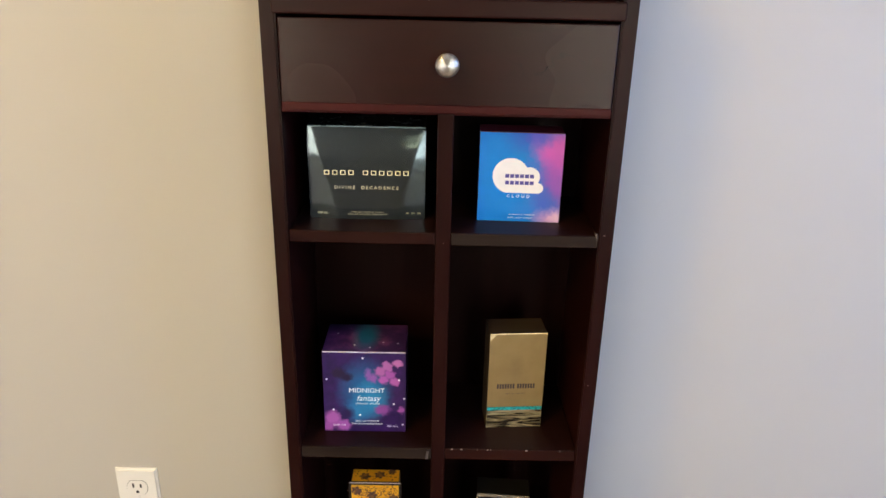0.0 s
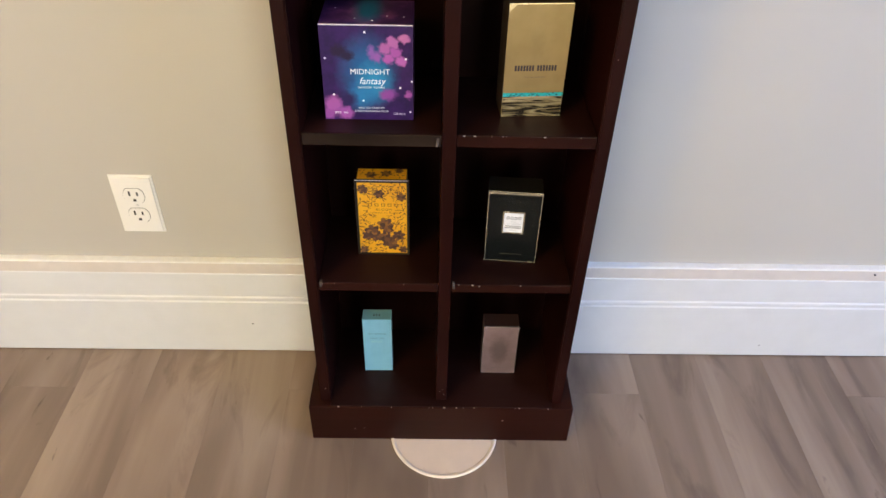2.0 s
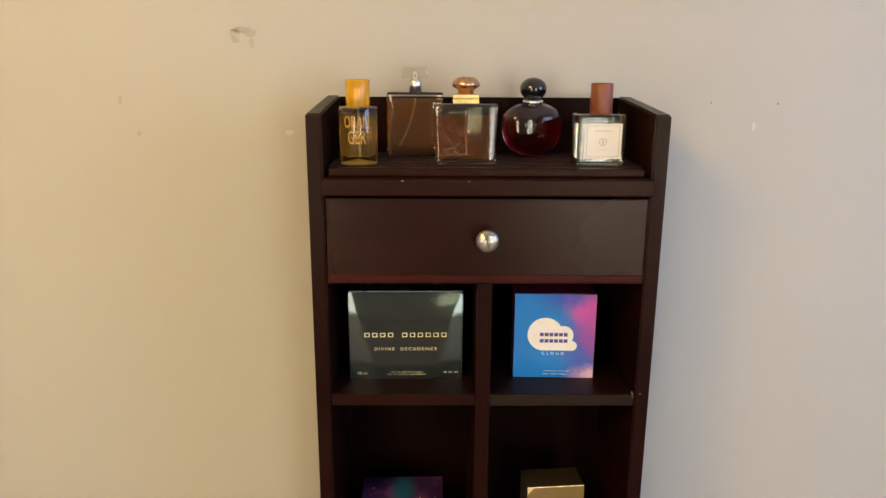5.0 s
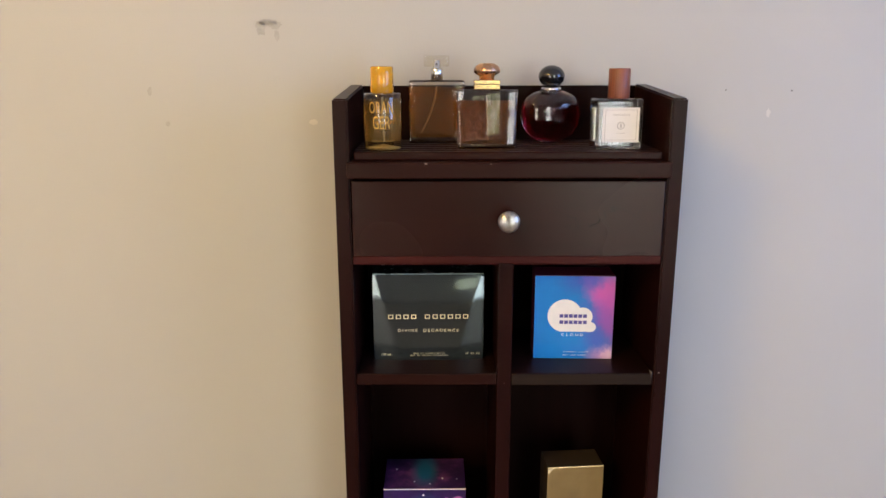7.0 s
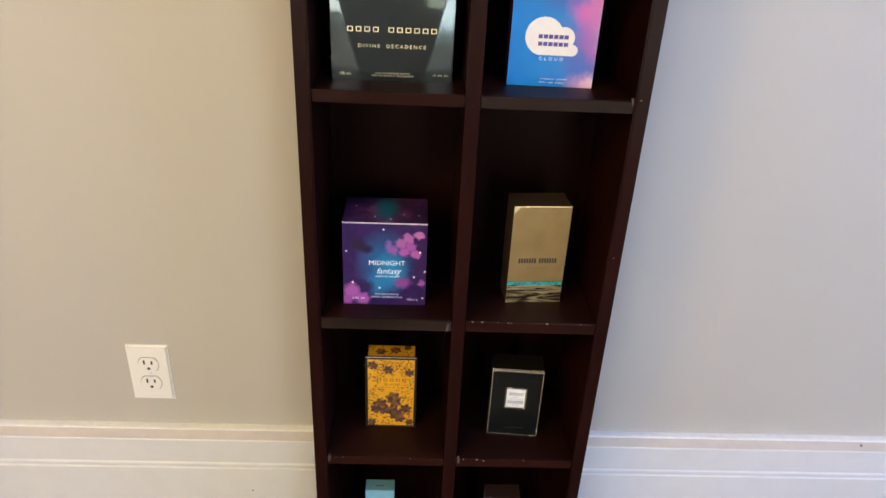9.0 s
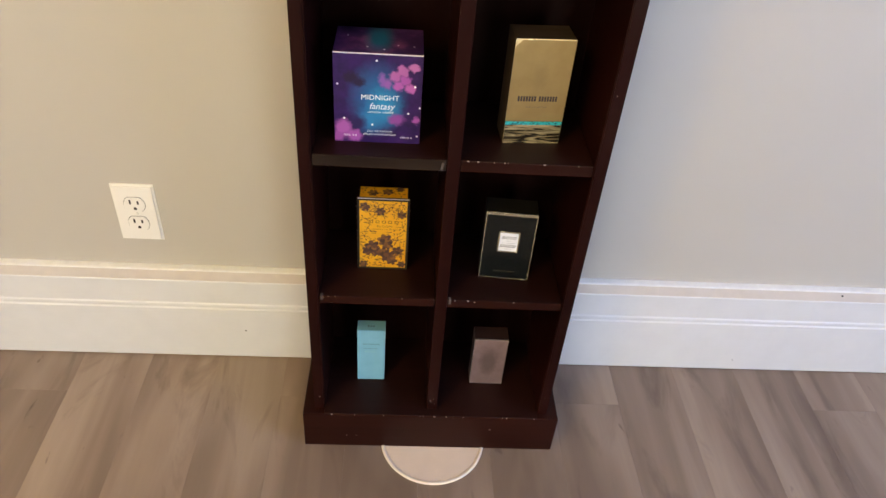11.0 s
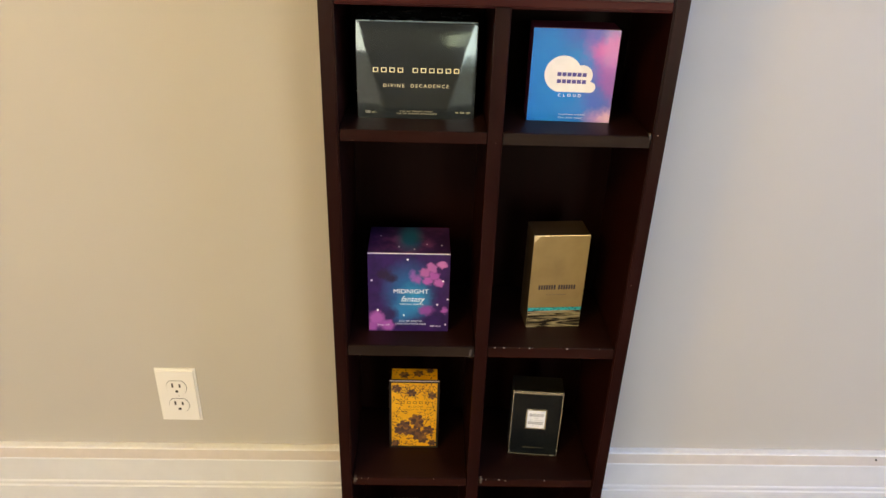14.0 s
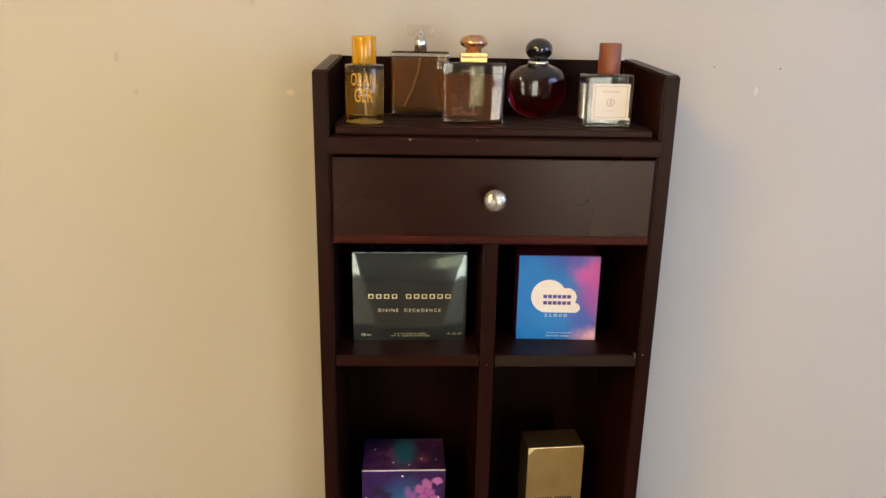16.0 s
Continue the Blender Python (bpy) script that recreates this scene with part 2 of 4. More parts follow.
def words(body, size, material, parent, x, z, y, name="lettering", wide=1.0, spread=1.0, align="CENTER", lean=0.0):
    """Printed words, centred at x, z on a front face at y."""
    cu = bpy.data.curves.new(name, "FONT")
    cu.body, cu.size, cu.align_x, cu.align_y, cu.space_character, cu.shear, cu.extrude = body, size, align, "CENTER", spread, lean, 0.00008
    cu.resolution_u = 3
    tmp = bpy.data.objects.new(name, cu)
    scene.collection.objects.link(tmp)
    bpy.context.view_layer.update()
    me = bpy.data.meshes.new_from_object(tmp)
    bpy.data.objects.remove(tmp)
    bpy.data.curves.remove(cu)
    me.transform(pose(x, y, z, 90) @ Matrix.Diagonal((wide, 1, 1, 1)))
    me.materials.clear()
    me.materials.append(material)
    ob = new(name, me)
    ob.parent = parent
    return ob


def bars(counts, height, pitch, material, parent, x, z, y, name="printed_line", fill=0.62, solid=False):
    """A line of small plain upright bars in groups, centred at x, z."""
    bm = bmesh.new()
    total = sum(counts) + 0.8 * (len(counts) - 1)
    at = -total / 2
    for c in counts:
        for _ in range(c):
            w = pitch * fill
            cx = x + (at + 0.5) * pitch
            for a, b, c, d in ((-0.5, 0.5, -0.5, 0.5),) if solid else ((-0.50, -0.32, -0.5, 0.5), (0.32, 0.50, -0.5, 0.5), (-0.32, 0.32, 0.34, 0.5), (-0.32, 0.32, -0.5, -0.34)):
                add_box(bm, cx + a * w, cx + b * w, y - 0.0001, y + 0.0001, z + c * height, z + d * height)
            at += 1
        at += 0.8
    return part(name, bm, material, parent)


def panel(x0, x1, z0, z1, y, material, parent, name, label="", thick=0.0003):
    return part(name, box(x0, x1, y - thick, y, z0, z1), material, parent, label)


# ---- the room ----
TURN = pose(0, 0, 0, 0, 0, 0.27)


def wall(name, x0, x1, y0, y1, z0, z1, m=Matrix(), holes=(), axis="x", label=""):
    """A wall with thickness and openings; holes are (low, high, sill, head) along its axis."""
    bm = bmesh.new()

    def piece(a, b, c, d):
        if axis == "x":
            add_box(bm, a, b, y0, y1, c, d)
        else:
            add_box(bm, x0, x1, a, b, c, d)

    lo, hi = (x0, x1) if axis == "x" else (y0, y1)
    at = lo
    for a, b, c, d in holes:
        piece(at, a, z0, z1)
        piece(a, b, z0, c)
        piece(a, b, d, z1)
        at = b
    piece(at, hi, z0, z1)
    ob = part(name, bm, WALL, None)
    ob.matrix_basis = m
    return tagged(ob, label or "greige painted plaster wall", "wall", kind="structure")


wall_back = wall("wall_north", -2.3, 2.3, 0.0, 0.12, 0.0, 2.5, TURN, label="greige painted wall with faint scuffs and nail holes")
wall("wall_east", 2.0, 2.14, -3.54, -0.02, 0, 2.5, holes=[(-2.0, -0.7, 0.45, 2.15)], axis="y")
wall("wall_west", -2.14, -2.0, -3.54, -0.02, 0, 2.5, axis="y")
wall("wall_south", -2.0, 2.0, -3.54, -3.4, 0, 2.5, holes=[(-1.76, -0.78, 0.0, 2.05), (0.14, 0.54, 0.85, 1.50), (0.61, 1.43, 0.0, 2.05)])
tagged(part("ceiling", box(-2.14, 2.14, -3.54, 0.12, 2.5, 2.62), CEIL, None), "plain white ceiling", "ceiling", kind="structure")
tagged(part("ground", box(-400, 400, -400, 400, -0.6, -0.5), plain("lawn", (0.06, 0.10, 0.03), 0.9, vary=0.3, scale=0.6), None), "grass outside the house", "ground", kind="structure")


def window(name, m, w, h):
    """A white double-hung window, centred on its opening, with two panes."""
    top = thing(name, m, "white framed window with clear glass", "window", kind="structure")
    glass = Nodes(name + "_glass").set(Base_Color=(1.0, 1.0, 1.0), Roughness=0.0, Transmission_Weight=1.0, IOR=1.45)
    for nm, b in (("window_frame", (-w / 2, -w / 2 + 0.05, -0.05, 0.05, 0, h)), ("window_frame", (w / 2 - 0.05, w / 2, -0.05, 0.05, 0, h)),
                  ("window_frame", (-w / 2 + 0.05, w / 2 - 0.05, -0.05, 0.05, h - 0.05, h)), ("window_frame", (-w / 2 + 0.05, w / 2 - 0.05, -0.03, 0.03, h / 2 - 0.02, h / 2 + 0.02)),
                  ("window_sill", (-w / 2 + 0.05, w / 2 - 0.05, -0.09, 0.05, 0, 0.05))):
        part(nm, box(*b, 0.004), WHITE, top)
    for z0, z1 in ((0.05, h / 2 - 0.02), (h / 2 + 0.02, h - 0.05)):
        p = part("pane", box(-w / 2 + 0.05, w / 2 - 0.05, 0.006, 0.012, z0, z1), glass, top)
        p.visible_shadow = False
    return top


window("window_1", pose(2.07, -1.35, 0.45, 0, 0, -90), 1.3, 1.7)
window("window_2", pose(0.34, -3.47, 0.85, 0, 0, 180), 0.40, 0.65)
# both doors are out of view, added as openings for the rear daylight
for name, x, w in (("door_1", -1.27, 0.98), ("door_2", 1.02, 0.82)):
    tagged(window(name, pose(x, -3.47, 0.0, 0, 0, 180), w, 2.05), "unseen white framed glass door to the garden, added for daylight", "door")


def backdrop(m, w, h):
    n = Nodes("sunlit_garden")
    c = n.ramp(n.noise(5.0, 8.0, 0.7), (0.35, (0.10, 0.15, 0.05)), (0.46, (0.38, 0.45, 0.22)), (0.56, (0.85, 0.88, 0.70)), (0.75, (0.98, 0.98, 0.95)))
    n.set(Base_Color=c, Emission_Color=c, Emission_Strength=5.0, Roughness=1.0)
    ob = part("backdrop", box(-w / 2, w / 2, 0, 0.02, 0, h), n.mat, None)
    ob.matrix_basis = m
    return tagged(ob, "bright garden foliage outside the window", "backdrop", kind="structure")


backdrop(pose(0.35, -6.6, -0.5, 0, 0, 180), 7, 5)


def unseen_ceiling_lamp():
    """A flush round lamp on the ceiling, out of view, added to account for the warm light."""
    top = thing("unseen_ceiling_lamp", pose(-1.30, -1.85, 2.5), "unseen flush round ceiling lamp with warm opal glass, added for warm light", "ceiling lamp")
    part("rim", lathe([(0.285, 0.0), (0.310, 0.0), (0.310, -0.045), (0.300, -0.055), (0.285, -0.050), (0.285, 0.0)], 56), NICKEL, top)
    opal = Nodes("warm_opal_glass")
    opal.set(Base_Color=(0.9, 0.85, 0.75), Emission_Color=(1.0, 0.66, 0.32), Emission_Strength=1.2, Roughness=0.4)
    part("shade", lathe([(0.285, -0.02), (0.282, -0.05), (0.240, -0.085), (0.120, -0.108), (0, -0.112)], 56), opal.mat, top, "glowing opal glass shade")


unseen_ceiling_lamp()


def baseboard():
    """Tall white board with a double bead, an unpainted cream strip and a ragged bead of caulk on top."""
    top = thing("baseboard", TURN, "tall white baseboard with beaded groove and cream top strip", "baseboard", kind="structure")

    def run(name, profile, material, label="", ragged=0.0):
        bm = bmesh.new()
        n = 2 if not ragged else 420
        rows = []
        for i in range(n):
            x = -2.0 + 4.0 * i / (n - 1)
            d = ragged * (noise.noise((x * 9, 0, 0)) + 0.7 * noise.noise((x * 41, 3, 0)))
            rows.append([bm.verts.new((x, y - 0.3 * d, z + d * (z > profile[0][1]))) for y, z in profile])
        for a, b in zip(rows, rows[1:]):
            for i in range(len(profile) - 1):
                bm.faces.new((a[i], b[i], b[i + 1], a[i + 1]))
        part(name, bm, material, top, label)

    run("board", [(-0.0005, 0.003), (-0.0165, 0.003), (-0.0165, 0.1285), (-0.0135, 0.1305), (-0.0135, 0.1325), (-0.0158, 0.1345), (-0.0165, 0.138),
                  (-0.0158, 0.1405), (-0.0135, 0.1425), (-0.0135, 0.1445), (-0.0160, 0.1475), (-0.0160, 0.1965), (-0.0150, 0.1985), (-0.0005, 0.1985)], WHITE)
    run("top_strip", [(-0.0005, 0.1985), (-0.0148, 0.1985), (-0.0142, 0.2212), (-0.0005, 0.2220)], CREAM, "bare cream top strip")
    run("caulk_line", [(-0.0146, 0.2208), (-0.0146, 0.2222), (-0.0125, 0.2236), (-0.0005, 0.2242)], CAULK, "ragged white caulk line", 0.0018)
    dark = bmesh.new()
    add_box(dark, 0.22, 2.0, -0.0150, -0.0005, 0.0004, 0.003)
    part("floor_gap", dark, SLOT, top, "dark gap above the floor")
    for x, z, s in ((-0.354, 0.075, 0.0016), (0.775, 0.2135, 0.0014), (0.62, 0.03, 0.001)):
        part("chip", box(x - s, x + s, -0.0172, -0.0138, z - s * 0.8, z + s * 0.9, s * 0.4), SLOT, top)


baseboard()


def scuffs():
    """Faint marks on the wall: rubbed patches and nail holes."""
    grey = plain("rubbed_paint", (0.42, 0.385, 0.335), 0.7, vary=0.15, scale=90)
    pale = plain("pale_filler", (0.60, 0.55, 0.48), 0.7, vary=0.05, scale=90)
    dot = plain("nail_hole", (0.20, 0.18, 0.16), 0.8)
    rng = random.Random(5)

    def patch(x, z, rx, rz, mat, n=22):
        bm = bmesh.new()
        v = []
        for i in range(n):
            a = 2 * math.pi * i / n
            k = 0.7 + 0.45 * rng.random()
            v.append(bm.verts.new((x + rx * k * math.cos(a), -0.0004, z + rz * k * math.sin(a))))
        bm.faces.new(v)
        part("scuff", bm, mat, wall_back)

    for x, z, rx, rz, mat in ((-0.326, 1.325, 0.007, 0.011, grey), (-0.306, 1.330, 0.010, 0.006, grey), (-0.304, 1.316, 0.004, 0.008, grey), (-0.315, 1.333, 0.016, 0.004, grey),
                              (0.415, 1.240, 0.0016, 0.0014, dot), (0.322, 1.241, 0.0013, 0.0011, dot), (-0.486, 1.241, 0.0035, 0.006, grey), (-0.259, 1.198, 0.006, 0.004, pale),
                              (0.385, 1.209, 0.003, 0.006, pale), (-0.465, 1.196, 0.004, 0.004, grey)):
        patch(x, z, rx, rz, mat)


scuffs()


def outlet():
    top = thing("wall_outlet", TURN @ pose(-0.5102, 0, 0.2813), "white duplex power outlet with cover plate on wall", "outlet")
    plate = box(-0.035, 0.035, -0.0058, 0.0, 0, 0.114)
    edges = [e for e in plate.edges if all(v.co.y < -0.003 for v in e.verts)]
    bmesh.ops.bevel(plate, geom=edges, offset=0.0035, segments=3, affect="EDGES")
    part("cover_plate", plate, PLATE, top)
    for z in (0.0375, 0.0765):
        pts = []
        for i in range(36):
            a = 2 * math.pi * i / 36
            pts.append((0.0172 * math.cos(a), z + max(-0.0140, min(0.0140, 0.0172 * math.sin(a)))))
        rim = part("receptacle_gap", prism([(x * 1.035, z + (q - z) * 1.04) for x, q in pts], -0.0060, -0.0050), SLOT, top)
        face = part("receptacle", prism(pts, -0.0072, -0.0050, 0.0004), PLATE, top)
        for x, h in ((-0.0063, 0.0088), (0.0063, 0.0072)):
            part("slot", box(x - 0.0015, x + 0.0015, -0.0074, -0.0070, z + 0.0005, z + 0.0005 + h), SLOT, face)
        ground = [(0.0026 * math.cos(math.pi * i / 8), z - 0.0078 + 0.0026 * math.sin(math.pi * i / 8)) for i in range(9)] + [(-0.0026, z - 0.0105), (0.0026, z - 0.0105)]
        part("ground_slot", prism(ground, -0.0074, -0.0070), SLOT, face)
    part("screw", moved(lathe([(0, 0.0014), (0.0020, 0.0012), (0.0030, 0.0004), (0.0030, -0.001)], 20), pose(0, -0.0058, 0.057, 90)), PLATE, top)


outlet()


# ---- the tall cabinet ----
W, WI, YF, YB = 0.2013, 0.1838, -0.2075, -0.034
S1, S2, S3, ZB = 0.9025, 0.5955, 0.3480, 0.0880
RAIL, DRAW, LEDGE, TRAY = 1.0425, 1.1440, 1.1665, 1.1765


def side_outline(front):
    """Side panel seen from the side: (y, z)."""
    return [(YB, ZB - 0.01), (front, ZB - 0.01), (front, 1.2372), (YB, 1.2500)]


def cabinet():
    top = thing("storage_cabinet", pose(0, 0, 0), "tall narrow espresso-stained wooden cabinet with cubbies and drawer", "cabinet")
    for s, name in ((-1, "side_panel"), (1, "side_panel")):
        bm = bmesh.new()
        a, b = (s * WI, s * W)
        va = [bm.verts.new((a, y, z)) for y, z in side_outline(YF)]
        vb = [bm.verts.new((b, y, z)) for y, z in side_outline(YF)]
        bm.faces.new(va)
        bm.faces.new(list(reversed(vb)))
        for i in range(4):
            j = (i + 1) % 4
            bm.faces.new((va[i], vb[i], vb[j], va[j]))
        bmesh.ops.bevel(bm, geom=bm.edges[:], offset=0.0018, segments=2, affect="EDGES")
        part(name, bm, WOOD, top)
    part("back_panel", box(-WI, WI, YB - 0.006, YB, ZB, 1.2485), WOODSHADE, top)
    part("divider", box(-0.0095, 0.0085, -0.2045, YB - 0.006, ZB + 0.001, RAIL + 0.002, 0.0012), WOOD, top)
    for z, th, left, right in ((S1, 0.0150, WOODX, WOODWORN), (S2, 0.0170, WOODWORN, WOODX), (S3, 0.0150, WOODX, WOODX)):
        for x0, x1, edge in ((-WI + 0.0004, -0.0099, left), (0.0089, WI - 0.0004, right)):
            shelf = part("shelf", box(x0, x1, -0.2030, YB - 0.0065, z - th, z, 0.0012), WOODSHELF, top)
            worn = edge is WOODWORN
            part("worn_edge" if worn else "front_edge", box(x0 + 0.0004, x1 - 0.0004, -0.2052 if worn else -0.2042, -0.2028, z - th + 0.0006, z - 0.0004, 0.0006), edge, shelf, "dull worn front edge" if worn else "")
    # plinth with the lowest board let into it
    part("plinth", box(-0.2205, 0.2205, -0.2200, YB, 0.0, ZB - 0.001, 0.0022), WOODX, top)
    part("bottom_board", box(-WI, WI, -0.2185, YB - 0.006, ZB - 0.004, ZB, 0.0008), WOODSHELF, top)
    # drawer and rails
    part("lower_rail", box(-WI, WI, -0.2040, YB - 0.006, RAIL, 1.0520, 0.0012), WOODRED, top)
    drawer = part("drawer", box(-WI + 0.0016, WI - 0.0016, -0.2085, -0.060, 1.0530, DRAW, 0.0016), WOODDRAW, top, "flat dark drawer front")
    part("bottom_bevel", box(-WI + 0.0018, WI - 0.0018, -0.2098, -0.2080, 1.0455, 1.0545, 0.0012), WOODRED, drawer)
    knob = lathe([(0, 0.0), (0.0070, 0.0), (0.0060, 0.004), (0.0055, 0.010), (0.0080, 0.013), (0.0116, 0.0165), (0.0127, 0.0203), (0.0122, 0.0232), (0.0092, 0.0256), (0.0045, 0.0266), (0, 0.0268)], 48)
    part("knob", moved(knob, pose(-0.0005, -0.2085, 1.0998, 90)), KNOB, drawer, "round brushed nickel knob")
    part("top_rail", box(-WI + 0.0004, WI - 0.0004, -0.2075, YB - 0.006, DRAW + 0.0035, LEDGE, 0.0016), WOODX, top)
    part("top_moulding", box(-0.1865, 0.1865, -0.2165, -0.2077, DRAW + 0.0035, LEDGE, 0.0022, 3), WOODX, top)
    part("tray_front", box(-WI + 0.005, WI - 0.005, -0.2000, -0.1850, LEDGE, TRAY, 0.0025, 3), WOODX, top)
    for i in range(6):
        y = -0.1745 + i * 0.0230
        part("slat", box(-WI + 0.001, WI - 0.001, y, y + 0.0135, LEDGE + 0.0005, TRAY, 0.0030, 3), WOODSHELF, top)
    # knocks on the edges that show bare wood
    rng = random.Random(11)
    knocks = [(-0.021, -0.2168, LEDGE - 0.002), (-0.095, -0.2168, LEDGE - 0.0015), (0.190, YF, 0.905), (0.0, -0.2045, 0.890), (0.19, YF, 0.70),
              (-0.012, -0.2045, 0.21), (0.002, -0.2045, 0.115), (0.004, -0.2045, 0.103), (-0.003, -0.2045, 0.110), (-0.146, -0.220, 0.030), (-0.130, -0.220, 0.031), (0.104, -0.220, 0.055),
              (-0.191, YF, 0.118), (0.192, YF, 0.130), (0.012, -0.2045, 0.353), (-0.178, -0.203, S3 - 0.002), (0.05, -0.203, S3 - 0.002), (-0.013, -0.203, S2 - 0.004), (-0.02, -0.203, S2 - 0.008)]
    knocks += [(x, -0.203, S2 - 0.0006) for x in (0.018, 0.031, 0.052, 0.066, 0.070, 0.118, 0.163)] + [(-0.21 + 0.42 * rng.random(), -0.2196, ZB - 0.0014) for _ in range(14)]
    knocks += [(x, -0.203, S3 - 0.0006) for x in (-0.17, -0.16, -0.06, 0.02, 0.04, 0.11)]
    bm = bmesh.new()
    for x, y, z in knocks:
        w, h = 0.0003 + 0.0013 * rng.random() ** 2, 0.0003 + 0.0004 * rng.random()
        if y > -0.204:
            y -= 0.0014
        add_box(bm, x - w, x + w, y - 0.0004, y + 0.0010, z - h, z + h)
    tagged(part("edge_chips", bm, RAW, top, "tiny chips of bare wood on the edges"), kind="stuff")
    # larger knocks where the shelf ends have splintered
    for x, z, w, h in ((-0.0150, S2 - 0.0085, 0.0016, 0.0080), (-WI + 0.0040, S3 - 0.0010, 0.0018, 0.0060), (0.0125, S3 - 0.0010, 0.0018, 0.0062), (WI - 0.0022, S1 + 0.0005, 0.0011, 0.0050)):
        chip = box(x - w, x + w, -0.2058, -0.2000, z - h, z + h * 0.6, 0.0006)
        for v in chip.verts:
            v.co.x += 0.0016 * noise.noise((v.co.z * 400, x * 90, 0))
        part("splintered_corner", chip, RAWDARK, top, "splintered pale wood")
    return top


cabinet()


def pad():
    top = thing("furniture_slider", pose(0.006, -0.205, 0.0), "round beige furniture slider under the cabinet plinth", "furniture slider")
    part("disc", lathe([(0, 0.0), (0.086, 0.0), (0.086, 0.0010), (0, 0.0010)], 64, False), PINKPAD, top)
    part("rim", lathe([(0.0855, 0.0), (0.0915, 0.0), (0.0925, 0.0012), (0.0915, 0.0030), (0.0880, 0.0032), (0.0855, 0.0010), (0.0855, 0.0)], 64), PADRIM, top)


pad()

# ---- perfume boxes in the cubbies ----
PAPERS = {}


def paper(name, colour, rough=0.35, metal=0.0, vary=0.06, scale=50.0, coat=0.0):
    if name not in PAPERS:
        PAPERS[name] = plain(name, colour, rough, metal, vary, scale, 0.0, coat)
    return PAPERS[name]


INK_GOLD = paper("pale_gold_ink", (0.78, 0.68, 0.42), 0.35, 0.3)
INK_WHITE = paper("white_ink", (0.86, 0.86, 0.88), 0.5)
INK_DARK = paper("dark_ink", (0.035, 0.020, 0.018), 0.5)
EDGE = paper("worn_card_edge", (0.62, 0.55, 0.60), 0.6)


def carton(label, x, yf, z, w, d, h, front, sides, turn=0.0, bulge=None, lid=None, edge=None):
    """A folded card box whose front is at y = yf; its own space has the front at y = 0 and x centred."""
    top = thing("perfume_box", pose(x, yf, z, 0, 0, turn), label, "perfume box", "perfume boxes in the cabinet")
    bm = box(-w / 2, w / 2, 0.0004, d, 0.0, h, 0.0003)
    part("carton", bm, sides, top)
    fr = bmesh.new()
    n = 44 if bulge else 8
    grid = [[fr.verts.new((-w / 2 + 0.0001 + (w - 0.0002) * i / n, -0.0003 - (bulge(2 * i / n - 1, k / n) if bulge else 0.0), 0.0001 + (h - 0.0002) * k / n)) for k in range(n + 1)] for i in range(n + 1)]
    for i in range(n):
        for k in range(n):
            fr.faces.new((grid[i][k], grid[i + 1][k], grid[i + 1][k + 1], grid[i][k + 1]))
    for f in fr.faces:
        f.smooth = True
    rim = [grid[i][0] for i in range(n + 1)] + [grid[n][k] for k in range(1, n + 1)] + [grid[i][n] for i in range(n - 1, -1, -1)] + [grid[0][k] for k in range(n - 1, 0, -1)]
    rim = [fr.verts.new(v.co) for v in rim]
    back = [fr.verts.new((v.co.x, 0.0006, v.co.z)) for v in rim]
    for i in range(len(rim)):
        j = (i + 1) % len(rim)
        fr.faces.new((rim[i], rim[j], back[j], back[i]))
    part("front_panel", fr, front, top)
    if lid:
        part("top_flap", box(-w / 2 + 0.0008, w / 2 - 0.0008, 0.0010, d - 0.0008, h - 0.0002, h + 0.0005), lid, top)
    if edge:
        part("front_edge", box(-w / 2 + 0.0002, w / 2 - 0.0002, -0.0006, 0.0009, h - 0.0009, h + 0.0006, 0.0003), edge, top)
    return top


def petals(parent, flowers, material, y, name="floral_print", seed=1):
    """Printed flowers, buds and leaves: flat petals round (x, z) of radius r, all in one sheet."""
    rng = random.Random(seed)
    bm = bmesh.new()
    k = 0

    def ellipse(cx, cz, a, b, t):
        nonlocal k
        k += 1
        yy = y - 0.000004 * (k % 40)
        v = []
        for i in range(9):
            q = 2 * math.pi * i / 9
            ex, ez = a * math.cos(q), b * math.sin(q)
            v.append(bm.verts.new((cx + ex * math.cos(t) - ez * math.sin(t), yy, cz + ex * math.sin(t) + ez * math.cos(t))))
        bm.faces.new(v)

    for x, z, r, full in flowers:
        n = 6 if full else 3
        t0 = rng.random() * 6.3
        for ring in range(2 if full else 1):  # outer and inner petals
            for i in range(n):
                t = t0 + 2 * math.pi * i / n + ring * 0.5
                rr = r * (0.62 - 0.30 * ring)
                ellipse(x + rr * math.cos(t), z + rr * math.sin(t), r * (0.36 if full else 0.36), r * (0.30 if full else 0.13), t + 0.6 * (rng.random() - 0.5))
        for _ in range(2):
            t = rng.random() * 6.3
            ellipse(x + 1.35 * r * math.cos(t), z + 1.35 * r * math.sin(t), r * 0.45, r * 0.07, t + rng.random() - 0.5)
    return part(name, bm, material, parent)


def rule(parent, x0, x1, z0, z1, y, mat, name="printed_bar"):
    return part(name, box(x0, x1, y - 0.0002, y, z0, z1), mat, parent)


